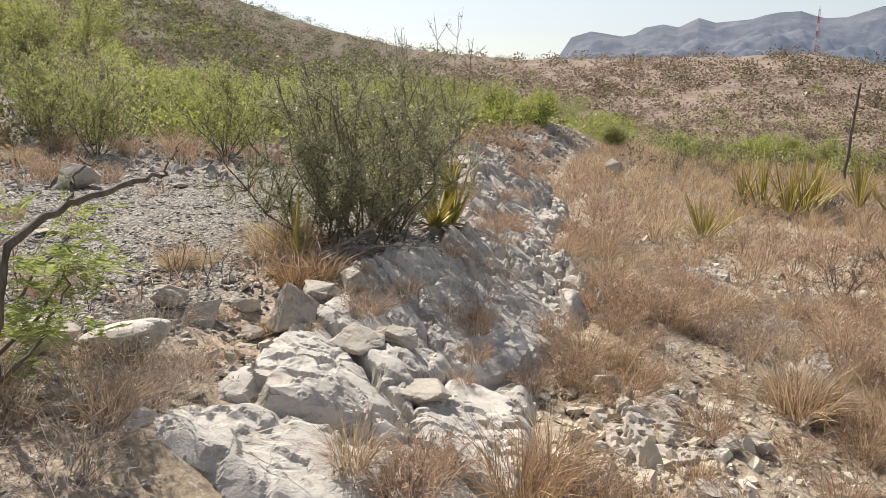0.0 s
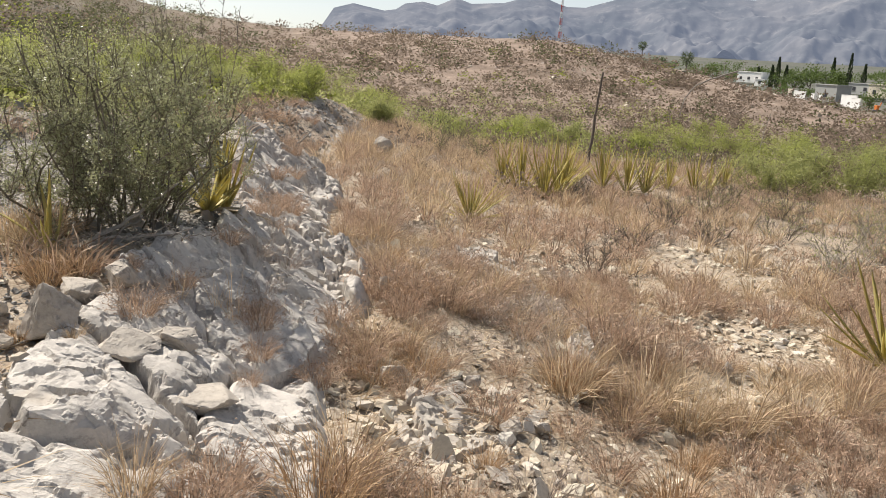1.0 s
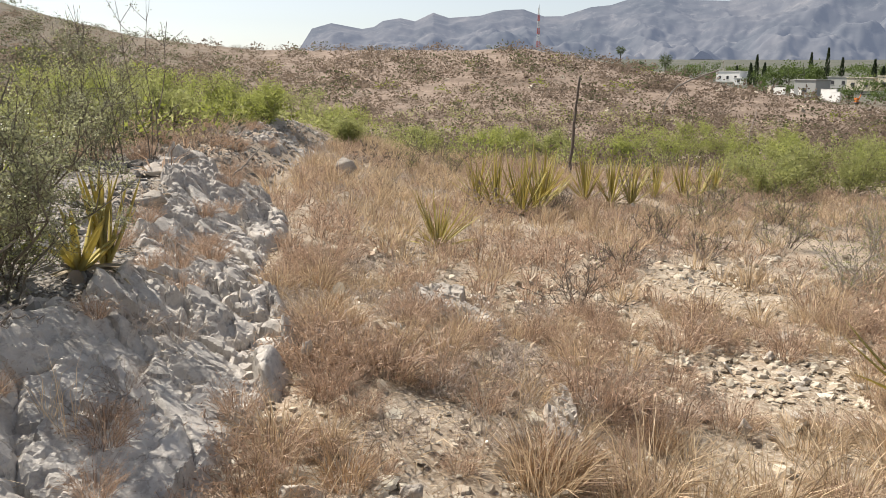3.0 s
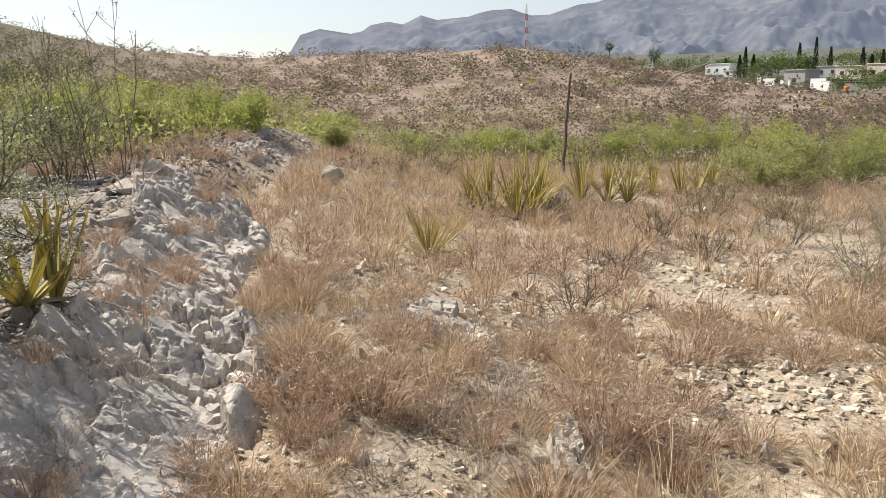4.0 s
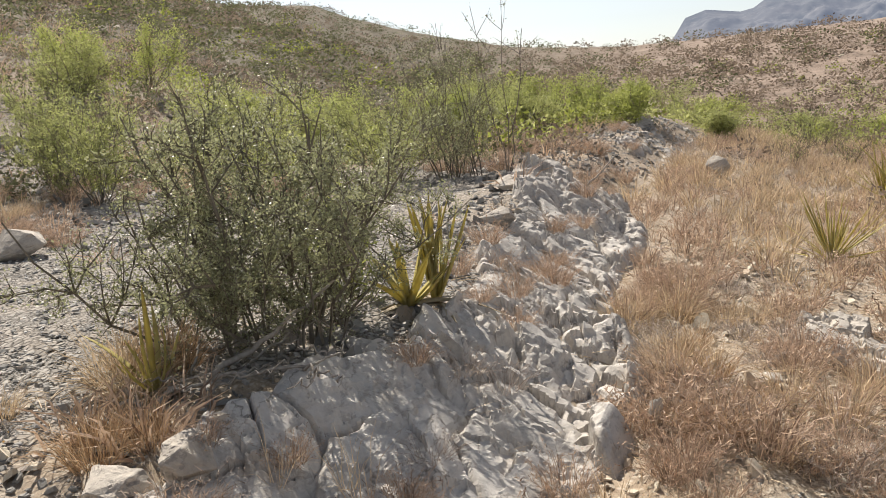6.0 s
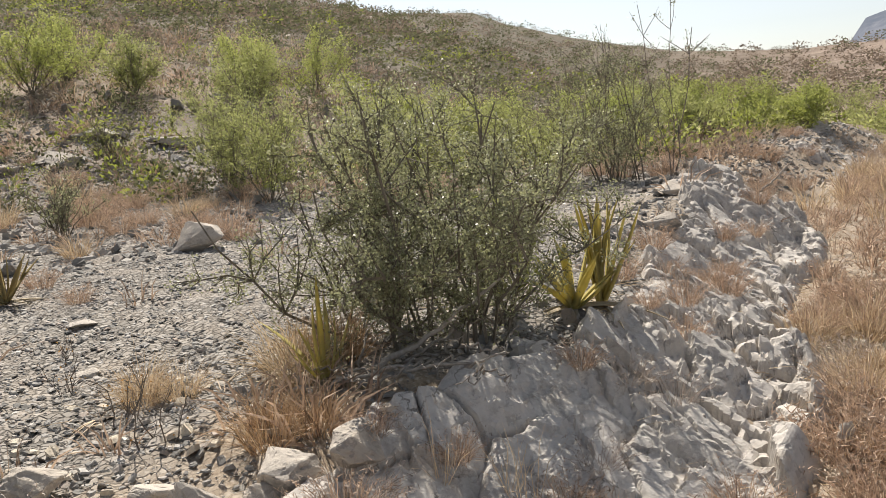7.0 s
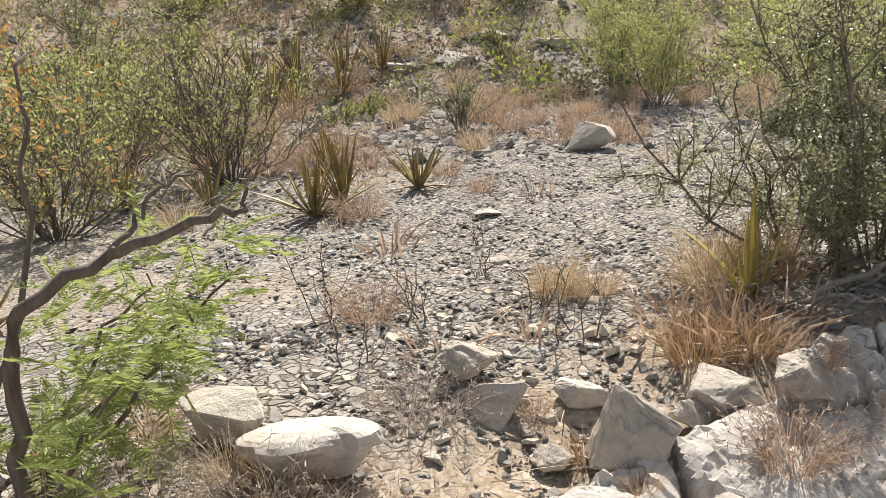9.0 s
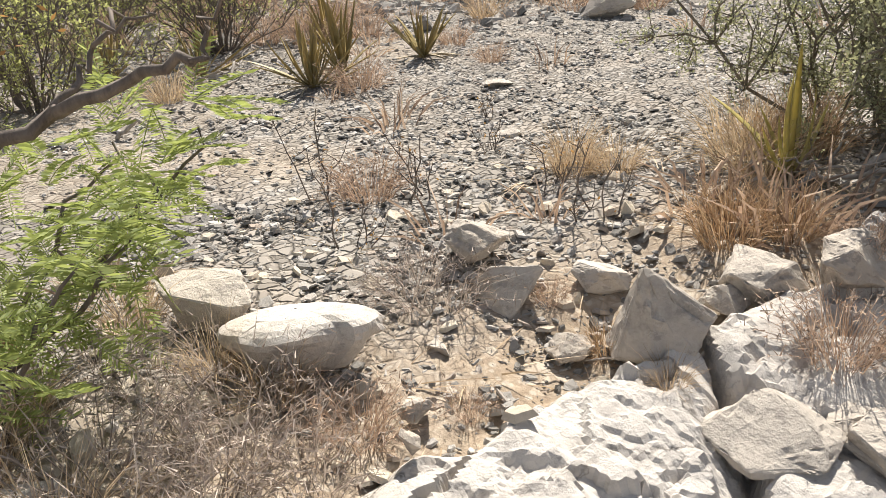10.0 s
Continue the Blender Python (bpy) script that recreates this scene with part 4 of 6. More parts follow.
for x, y, tall, wide, n, leaf, label, seed in (
    (-9.1, 7.9, 1.45, 1.05, 5600, OLIVE, "grey-green leafy desert shrub with bare lower stems", 21),
    (-7.9, 7.5, 1.35, 0.95, 5200, OLIVE, "grey-green leafy desert shrub with bare lower stems", 22),
    (-10.1, 8.7, 1.75, 1.2, 6000, OLIVE, "grey-green leafy desert shrub with bare lower stems", 33),
    (-6.4, 8.3, 1.4, 0.95, 5200, OLIVE, "olive leafy shrub beside bare gravel", 23),
    (-4.9, 9.4, 1.15, 0.9, 3000, OLIVE, "olive leafy shrub behind the ridge", 24),
    (-5.9, 10.8, 1.3, 1.1, 3000, OLIVE, "olive leafy shrub behind the ridge", 25),
    (-8.1, 4.85, 0.7, 0.28, 900, CREOSOTE, "small upright dark green shrub on gravel", 26),
    (-7.2, 2.1, 1.25, 1.0, 1700, OLIVE, "sparse brown-twigged shrub with few leaves", 27),
    (-8.2, 1.4, 1.25, 1.1, 4200, OLIVE, "sparse grey-green shrub on the plateau", 28),
    (-6.1, 0.7, 1.05, 0.9, 3000, OLIVE, "sparse grey-green shrub on the plateau", 29),
    (-12.5, 8.3, 0.9, 0.55, 900, FRESH, "bright yellow-green flowering shrub", 30),
    (-10.4, 4.8, 0.35, 0.4, 500, FRESH, "low bright yellow-green cushion shrub", 31),
    (-9.9, 4.2, 0.3, 0.35, 350, FRESH, "low bright yellow-green cushion shrub", 32),
):
    shrub("desert_shrub", label, x, y, tall, wide, int(n * 1.8), leaf, BARK if seed in (27, 28, 29) else STEM, 0.032, 0.013, 30 if seed in (27, 28, 29) else 14, (7, 4), seed, 0.010, group="desert shrubs")
for k, (x, y, s, n) in enumerate(((-11.2, 2.7, 1.0, 1500), (-13.4, 2.1, 1.3, 2600), (-9.4, 0.9, 1.2, 2000), (-16.6, 2.2, 1.4, 2600), (-15.2, 3.6, 1.0, 1400), (-18.6, 4.4, 1.3, 2600), (-21.2, 3.0, 1.7, 3000), (-23.5, 5.6, 1.7, 3000), (-12.0, 0.6, 1.3, 2200), (-20.4, 5.6, 1.2, 2000))):
    shrub("scrub_bush", "brown-twigged olive bush on the stony slope", x, y, s * 1.1, s * 0.95, int(n * 1.3), OLIVE if k % 3 else CREOSOTE, BARK, 0.055, 0.024, 16, (6, 4), 220 + k, 0.013, 0.3, group="scrub bushes")
rng = np.random.default_rng(17)
for k, (x, y, s) in enumerate(((-17.3, 9.7, 1.7), (-18.5, 11.2, 1.6), (-17.4, 7.7, 1.6), (-19.7, 7.0, 1.7), (-16.2, 11.4, 1.3), (-15.0, 13.6, 1.5), (-13.6, 12.4, 1.4), (-21.0, 10.0, 1.8),
                               (-13.0, 18.0, 2.2), (-15.6, 16.4, 2.0), (-12.2, 15.2, 1.5), (-10.6, 13.4, 1.3), (-9.6, 15.6, 1.4), (-8.1, 13.0, 1.1))):
    leaf = FRESH if k in (0, 1, 2, 5, 8, 9, 10, 12) else OLIVE
    shrub("leafy_bush", "bushy bright green shrub on the slope" if leaf is FRESH else "bushy olive green shrub on the slope", x, y, s * 0.92, s * 0.8, 8000, leaf, STEM, 0.05, 0.023, 14, (6, 3), 60 + k, 0.014, group="slope bushes", loose=0.06)
for k, (x, y, s, leaf) in enumerate(((-5.2, 19.4, 0.85, FRESH), (-6.6, 19.8, 0.95, FRESH), (-3.9, 18.6, 0.75, FRESH), (-7.7, 18.5, 1.0, OLIVE), (-3.0, 24.5, 1.0, FRESH), (-4.4, 26.5, 1.3, OLIVE),
                                      (-8.6, 20.8, 1.1, OLIVE), (-2.2, 19.6, 0.5, OLIVE), (-5.8, 16.4, 0.8, OLIVE), (-7.2, 15.6, 0.9, FRESH))):
    shrub("ridge_bush", "yellow-green leafy bush at the end of the ridge" if leaf is FRESH else "olive green bush at the end of the ridge", x, y, s * 1.35, s * 1.2, 8000, leaf, STEM, 0.05, 0.022, 14, (6, 3), 90 + k, 0.012, group="ridge bushes", loose=0.06)
for k, (x, y, s, leaf) in enumerate(((8.3, 27.9, 1.5, FRESH), (10.2, 28.8, 1.4, FRESH), (6.3, 27.0, 1.1, FRESH), (12.4, 28.0, 1.2, FRESH), (14.6, 27.2, 1.1, OLIVE), (4.2, 28.4, 1.0, OLIVE), (1.6, 27.2, 1.0, FRESH),
                                      (-0.6, 25.8, 0.9, OLIVE), (10.6, 24.0, 1.1, FRESH), (12.8, 23.6, 1.2, FRESH), (8.9, 19.6, 1.2, OLIVE), (7.4, 17.8, 0.95, OLIVE), (10.2, 19.2, 1.1, OLIVE), (2.8, 31.0, 1.1, FRESH))):
    shrub("valley_bush", "bright green leafy bush in the hollow" if leaf is FRESH else "dull olive bush in the hollow", x, y, s, s * 1.15, 6500, leaf, STEM, 0.06, 0.026, 14, (6, 3), 120 + k, 0.012, group="valley bushes", loose=0.07)
# grey, nearly leafless thorn shrubs on the grass slope
for k, (x, y, s, n) in enumerate(((5.3, 9.4, 1.05, 700), (6.2, 10.4, 1.1, 900), (4.7, 8.7, 0.7, 300), (6.9, 9.2, 0.9, 600), (1.35, 7.4, 0.62, 0), (2.2, 9.2, 0.5, 60), (3.2, 11.4, 0.65, 160), (4.4, 13.0, 0.85, 700), (6.0, 13.6, 0.95, 900), (7.8, 12.4, 0.95, 900),
                                   (2.1, 13.4, 0.5, 120), (5.2, 11.4, 0.8, 500), (7.0, 11.6, 1.0, 900), (8.8, 13.8, 1.1, 1200), (3.6, 10.2, 0.5, 100), (-0.6, 17.2, 0.8, 500), (0.4, 18.6, 0.9, 700), (-0.2, 21.0, 1.0, 900), (9.6, 15.6, 1.1, 1200), (5.6, 15.2, 0.8, 500))):
    shrub("thorn_shrub", "grey nearly leafless thorny shrub in dry grass", x, y, s, s * 0.9, n, OLIVE, TWIG if k < 4 else BARK, 0.03, 0.012, 11, (7, 5), 150 + k, 0.008, 0.3, group="thorn shrubs", spread=0.95)
# small bare sprigs on the gravel
for k, (x, y, s) in enumerate(((-3.40, 1.47, 0.36), (-3.23, 1.78, 0.34), (-2.95, 2.15, 0.3), (-2.65, 2.1, 0.3), (-3.6, 2.3, 0.2), (-2.9, 1.4, 0.2), (-4.1, 2.6, 0.16))):
    shrub("bare_sprig", "small leafless dark-stemmed sprig on gravel", x, y, s, s * 0.55, 25, RUSSET, BARK, 0.014, 0.007, 4, (3, 2), 170 + k, 0.005, 0.25, group="bare sprigs")


# ---- the mesquite beside the path ----
def bough(points, r0, r1):
    p = np.array(points, float)
    t = np.linspace(0, len(p) - 1, len(p) * 4)
    q = np.stack([np.interp(t, np.arange(len(p)), p[:, k]) for k in range(3)], 1)
    q = q + 0.008 * np.random.default_rng(int(r0 * 1e5)).normal(size=q.shape)
    return q, np.linspace(r0, r1, len(q))


def fronds(rng, starts, leaf):
    """Feathery leaves: a stalk with two combs of narrow leaflets."""
    at, way, stalks = [], [], []
    for p, d in starts:
        side = unit(np.cross(d, (0.1, 0.2, 1.0)))
        for s in (-1, 1):
            arm = unit(d + side * s * rng.uniform(0.3, 0.7) + rng.normal(0, 0.12, 3))
            long = rng.uniform(0.11, 0.19)
            t = np.linspace(0, 1, 17)
            line = p + arm * long * t[:, None] + np.array([0, 0, -0.03]) * (t ** 2)[:, None]
            stalks.append((line[::4], np.full(5, 0.0012)))
            comb = unit(np.cross(arm, (0.0, 0.1, 1.0)) + rng.normal(0, 0.1, 3))
            for w in (-1, 1):
                at.append(line)
                way.append(np.tile(comb * w + arm * 0.45, (17, 1)))
    at, way = np.concatenate(at), np.concatenate(way)
    return leaf_quads(at, way, rng.uniform(0.026, 0.042, len(at)), np.full(len(at), 0.0065), rng), tubes(stalks, 3)


rng = np.random.default_rng(77)
mesquite = thing("mesquite_tree", 0, 0, "young mesquite with dark crooked limbs and feathery bright leaves", "tree", z=0)
limbs = [[(-2.42, 0.40, 0.25), (-2.40, 0.41, 0.60), (-2.34, 0.45, 0.88), (-2.27, 0.64, 1.00), (-2.15, 0.76, 1.04), (-2.03, 0.86, 1.08)],
         [(-2.27, 0.66, 1.00), (-2.31, 0.74, 1.07), (-2.29, 0.78, 1.12), (-2.36, 0.80, 1.14)],
         [(-2.29, 0.78, 1.12), (-2.24, 0.86, 1.13)], [(-2.03, 0.86, 1.08), (-2.01, 0.90, 1.14), (-2.0, 0.93, 1.19)],
         [(-2.6, 0.15, 0.25), (-2.62, 0.42, 0.7), (-2.66, 0.52, 1.0), (-2.60, 0.55, 1.22), (-2.66, 0.58, 1.42)],
         [(-2.55, 0.28, 0.3), (-2.60, 0.55, 0.52), (-2.55, 0.80, 0.72), (-2.50, 0.95, 0.86)],
         [(-2.50, 0.28, 0.3), (-2.46, 0.52, 0.50), (-2.40, 0.70, 0.66), (-2.42, 0.82, 0.80)],
         [(-2.58, 0.24, 0.3), (-2.70, 0.50, 0.50), (-2.78, 0.66, 0.70), (-2.80, 0.80, 0.80)],
         [(-2.46, 0.22, 0.3), (-2.34, 0.42, 0.46), (-2.28, 0.55, 0.62), (-2.26, 0.62, 0.74)]]
radii = [(0.021, 0.008), (0.007, 0.003), (0.004, 0.002), (0.005, 0.002), (0.010, 0.004)] + [(0.009, 0.003)] * 4
for pts, (r0, r1) in zip(limbs, radii):
    piece("limb", mesh_of("limb", *tubes([bough(pts, r0, r1)], 7), BARK, True), mesquite)
starts = []
for pts in limbs[5:]:
    q, _ = bough(pts, 0.01, 0.003)
    for _k in range(19):
        p = q[rng.integers(4, len(q))] + rng.normal(0, 0.07, 3) + (0, 0, 0.04)
        starts.append((p, unit(rng.normal(0, 0.8, 3) + (0.3, 0.3, 0.25))))
MESQUITE = leafy("feathery_mesquite_leaves", (0.15, 0.19, 0.06), (0.33, 0.38, 0.14), (0.52, 0.58, 0.16), 0.45)
(lv, lf), (sv, sf) = fronds(rng, starts, MESQUITE)
piece("foliage", mesh_of("foliage", lv, lf, MESQUITE), mesquite, "feathery bright green leaves")
tagged(piece("leaf_stalk", mesh_of("leaf_stalk", sv, sf, MESQUITE), mesquite), kind="stuff")
n = 420
at = np.array([-2.68, 0.5, 1.3]) + rng.normal(0, 1, (n, 3)) * (0.09, 0.12, 0.1)
piece("dry_foliage", mesh_of("dry_foliage", *leaf_quads(at, rng.normal(size=(n, 3)), rng.uniform(0.012, 0.03, n), np.full(n, 0.009), rng), RUSSET), mesquite, "withered orange-brown leaves")

# ---- agaves and yuccas ----
rosette("lechuguilla", "yellow-green lechuguilla at the foot of a bush", -2.05, 4.16, 15, 0.40, 0.062, (28, 82), 1.1, 4, AGAVE, 7)
rosette("lechuguilla", "tall yellow-green lechuguilla with upright leaves", -1.98, 4.34, 24, 0.60, 0.042, (68, 94), 0.9, 5, AGAVE, 6)
rosette("lechuguilla", "pale yellow lechuguilla with dead leaves beside grass", -2.52, 2.83, 10, 0.46, 0.032, (22, 72), 1.1, 6, AGAVE, 12)
for k, (x, y, n, long, s) in enumerate(((-5.32, 2.15, 16, 0.45, 40), (-5.45, 2.4, 12, 0.45, 60), (-5.61, 3.04, 12, 0.34, 45), (-7.0, 2.9, 14, 0.45, 50), (-13.3, 6.4, 18, 0.8, 55), (-13.5, 5.8, 16, 0.8, 55), (-13.7, 5.0, 18, 0.8, 50),
                                         (-12.6, 4.2, 16, 0.7, 50), (-12.3, 5.2, 14, 0.7, 50), (-14.2, 4.4, 16, 0.8, 50), (-11.4, 2.4, 14, 0.6, 50), (-12.9, 3.3, 14, 0.6, 50), (-10.9, 3.5, 16, 0.6, 50), (-6.6, 1.2, 12, 0.4, 50), (-6.2, 1.7, 10, 0.4, 40), (-4.5, 0.3, 10, 0.4, 50), (-11.6, 4.2, 14, 0.6, 50))):
    rosette("lechuguilla", "olive-brown lechuguilla clump on the gravel plateau", x, y, int(n * 2.0), round(long * 1.02, 2), 0.03 if long < 0.7 else 0.05, (s - 22, 84), 0.9, 20 + k, AGAVE_BROWN, 10)
for k, (x, y, n, long) in enumerate(((1.45, 13.2, 40, 1.2), (1.05, 13.7, 34, 1.15), (0.75, 14.3, 24, 1.0), (1.75, 13.6, 32, 1.1), (1.95, 14.3, 28, 1.1), (2.85, 15.0, 26, 1.0), (3.3, 14.8, 28, 1.0), (3.65, 14.7, 26, 0.95), (5.1, 16.2, 26, 0.95), (5.5, 16.5, 20, 0.85), (4.5, 16.2, 20, 0.8), (6.3, 17.8, 22, 0.8))):
    rosette("yucca", "stiff yellow-green yucca clump above dry grass", x, y, n, long, 0.036, (34, 88), 0.6, 50 + k, AGAVE, 18, "yuccas", category="yucca")
rosette("yucca", "small pale green narrow-leaved yucca in grass", 0.0, 9.6, 60, 0.74, 0.022, (12, 85), 0.3, 61, AGAVE, 8, "yuccas", category="yucca")
rosette("yucca", "long-leaved yellow-green yucca on the grass slope", 3.5, 5.05, 30, 1.1, 0.062, (18, 85), 0.5, 63, AGAVE, 8, "yuccas", category="yucca")


def flower_stalk(name, label, pts, r0, r1):
    x, y, z = pts[0]
    top = tagged(new(name), label, "flower stalk", "flower stalks")
    top.matrix_basis = pose(x, y, z)
    piece("stalk", mesh_of("stalk", *tubes([bough(np.array(pts) - pts[0], r0, r1)], 6), BARK if r0 > 0.04 else TWIG, True), top)


flower_stalk("flower_stalk", "dark dried agave flower stalk standing upright", [(3.3, 19.6, -1.0), (3.36, 19.62, 0.2), (3.47, 19.66, 1.45)], 0.045, 0.03)
flower_stalk("flower_stalk", "pale arching agave flower stalk on the hillside", [(12.6, 45.0, -1.2), (12.75, 45.0, 0.2), (13.3, 45.0, 1.0), (14.2, 45.0, 1.45), (15.6, 45.0, 1.95)], 0.03, 0.05)
flower_stalk("flower_stalk", "thin pale dry flower stalk on the slope", [(10.5, 27.0, -1.3), (10.6, 27.0, -0.2), (10.75, 27.0, 0.4)], 0.015, 0.01)
flower_stalk("dead_branch", "bleached dead branch leaning over rock", [(-2.35, 2.95, 0.36), (-2.15, 3.2, 0.52), (-1.98, 3.38, 0.68)], 0.014, 0.005)
flower_stalk("dead_branch", "bleached dead branch lying under the bush", [(-2.42, 2.8, 0.36), (-2.22, 2.88, 0.41), (-2.0, 3.0, 0.40), (-1.85, 3.15, 0.42)], 0.010, 0.005)
flower_stalk("dead_branch", "thin dead branch above the ridge", [(-2.35, 8.8, 0.3), (-2.2, 8.9, 0.42), (-2.05, 9.0, 0.6)], 0.015, 0.006)

rng = np.random.default_rng(53)
for k in range(16):
    x, y = -2.55 + 0.75 * rng.uniform(), 2.78 + 0.55 * rng.uniform()
    a, long, z = rng.uniform(0, 6.28), rng.uniform(0.2, 0.5), ground_at(x, y)
    c, w, up = math.cos(a), math.sin(a), rng.uniform(0.02, 0.16)
    flower_stalk("dead_twig", "bleached dead twig lying under the bush", [(x, y, z + 0.01), (x + 0.4 * long * c, y + 0.4 * long * w, z + 0.03 + up * 0.5), (x + 0.7 * long * c - 0.04 * w, y + 0.7 * long * w, z + 0.03 + up * 0.6), (x + long * c, y + long * w, z + 0.03 + up)], 0.006, 0.002)
rng = np.random.default_rng(47)
for k, (x, y, long, turn) in enumerate(((-6.2, 1.45, 0.8, 20), (-5.7, 1.75, 0.7, 150), (-5.95, 1.2, 0.6, 75), (-6.6, 2.0, 0.7, 40), (-5.3, 1.45, 0.5, 110), (-6.9, 1.5, 0.8, 170), (-5.0, 1.0, 0.6, 30))):
    c, w, z = math.cos(radians(turn)), math.sin(radians(turn)), ground_at(x, y)
    flower_stalk("fallen_branch", "bleached fallen branch lying on gravel", [(x, y, z + 0.02), (x + 0.3 * long * c, y + 0.3 * long * w, z + 0.1), (x + 0.62 * long * c - 0.08, y + 0.62 * long * w, z + 0.08), (x + long * c, y + long * w, z + 0.16)], 0.012, 0.004)

# ---- dry grass ----
rng = np.random.default_rng(23)
KINDS = {"straw": (STRAW, "dry straw-coloured bunch grass tuft", [blades(rng, 190, 0.29, 0.22, 0.8, 0.003, 0.07) for _ in range(4)]),
         "brown": (BROWN, "dense red-brown dried herb tuft", [twiggy(rng, 190, 0.22, 0.16, 520, 0.0028, 0.085) for _ in range(4)]),
         "grey": (GREYISH, "sparse grey-brown dried herb among stones", [twiggy(rng, 95, 0.2, 0.19, 330, 0.0026, 0.1) for _ in range(3)]),
         "stalks": (STRAW, "few long pale dry grass stalks", [blades(rng, 14, 0.42, 0.2, 0.8, 0.003, 0.03) for _ in range(3)]),
         "gold": (GOLD, "orange-tan dry grass tuft", [blades(rng, 240, 0.27, 0.19, 0.8, 0.003, 0.09) for _ in range(3)])}
TUFTS = {k: [mesh_of("grass_blades", v, f, m) for v, f in forms] for k, (m, _l, forms) in KINDS.items()}


def tuft(kind, x, y, size=1.0, z=None, k=0):
    ob = new("grass_tuft", TUFTS[kind][k % len(TUFTS[kind])])
    ob.matrix_basis = pose(x, y, ground_at(x, y) - 0.01 if z is None else z, 0, 0, (k * 77) % 360) @ Matrix.Diagonal((size, size, size, 1))
    return tagged(ob, KINDS[kind][1], "grass tuft", kind + " tufts")


for k, (kind, x, y, s) in enumerate((
    ("brown", -2.25, 7.36, 1.0), ("brown", -2.12, 7.74, 0.9), ("brown", -1.80, 5.88, 1.15), ("brown", -1.9, 6.0, 0.9), ("brown", -1.62, 4.58, 0.9), ("grey", -1.60, 3.79, 0.85), ("grey", -1.42, 3.86, 0.8), ("brown", -1.73, 2.62, 0.6), ("grey", -1.38, 3.0, 0.7), ("brown", -0.98, 3.32, 0.9), ("brown", -2.19, 5.08, 0.9), ("brown", -1.33, 2.65, 0.9), ("brown", -1.10, 0.85, 1.2), ("brown", -1.22, 2.01, 0.45), ("stalks", -1.58, 2.72, 1.0), ("stalks", -1.46, 2.62, 1.1), ("stalks", -1.7, 2.5, 0.8), ("stalks", 0.75, 3.9, 1.0), ("stalks", 0.9, 3.6, 1.0), ("straw", -2.75, 2.85, 1.3), ("straw", -2.82, 3.02, 1.2), ("gold", -2.28, 2.30, 0.95), ("gold", -2.20, 2.46, 0.8), ("gold", -2.40, 2.42, 0.7), ("gold", -2.62, 3.05, 1.0), ("gold", -2.7, 3.1, 1.2), ("straw", -2.62, 2.8, 1.0),
    ("straw", -3.02, 2.30, 0.9), ("straw", -2.92, 2.42, 0.8), ("straw", -3.12, 2.38, 0.8), ("brown", -3.33, 1.63, 1.0), ("brown", -5.07, 2.34, 1.2), ("brown", -5.15, 3.28, 0.8),
    ("grey", -2.50, 1.46, 1.0), ("grey", -2.56, 1.40, 0.8), ("brown", -2.10, 1.05, 0.75), ("grey", -2.16, 0.92, 1.0), ("grey", -2.38, 0.9, 1.0), ("grey", -2.1, 0.78, 1.0), ("grey", -2.0, 0.9, 0.8), ("grey", -2.2, 0.55, 1.2), ("brown", -2.08, 1.30, 0.4), ("grey", -1.80, 2.18, 1.0), ("straw", -2.30, 0.95, 0.7), ("straw", -2.45, 0.85, 0.7),
    ("grey", -2.17, 0.80, 1.0), ("grey", -2.02, 0.62, 1.1), ("straw", -2.75, 0.72, 0.8), ("grey", -2.62, 0.62, 0.9), ("straw", -2.45, 0.42, 0.9),
    ("brown", -2.06, 6.72, 0.8), ("brown", -1.81, 5.09, 1.0), ("brown", -1.74, 3.6, 0.7),
    ("brown", -1.2, 0.95, 1.1), ("brown", -1.08, 1.05, 1.0), ("straw", -1.3, 0.82, 0.9), ("brown", -1.4, 2.8, 0.7),
    ("brown", -1.76, 2.1, 0.9), ("brown", -1.25, 2.34, 0.7), ("brown", -2.27, 8.49, 1.1), ("brown", -1.95, 2.45, 0.6), ("gold", -2.12, 1.72, 0.45),
    ("brown", -2.35, 1.72, 0.4), ("straw", -1.88, 1.7, 0.4), ("grey", -1.98, 0.33, 1.1), ("straw", -2.02, 0.48, 0.9), ("grey", -1.9, 0.12, 1.0), ("grey", -2.25, 0.14, 1.0), ("grey", -1.98, 0.72, 0.9), ("straw", -2.3, 0.35, 0.9), ("grey", -2.45, 0.2, 1.0), ("grey", -2.08, -0.15, 1.0), ("grey", -2.42, 0.72, 0.8), ("brown", -2.06, 5.5, 0.9), ("brown", -2.3, 5.9, 1.0), ("brown", -1.78, 4.5, 0.6))):
    tuft(kind, x, y, s, None, k)


rng = np.random.default_rng(29)
p = spots_where(rng, 260, (-14.5, 0.8, -5.4, 9.0), lambda x, y: 0.06 + 0.94 * fade((-5.3 - x) / 1.5))[:95]
for k, (x, y) in enumerate(p):
    tuft("brown" if k % 4 else "straw", x, y, rng.uniform(0.9, 1.9), None, k)


rng = np.random.default_rng(31)
for k in range(24):
    y = rng.uniform(2.4, 8.0)
    tuft(("brown", "straw", "brown", "gold")[k % 4], float(edge(y)) + rng.uniform(0.12, 0.6), y, rng.uniform(0.6, 1.1), None, k)
for k in range(30):
    y = rng.uniform(9.8, 17)
    x = float(edge(y)) - rng.uniform(-0.2, 2.6)
    tuft("brown" if k % 3 else "grey", x, y, rng.uniform(0.8, 1.7), None, k)

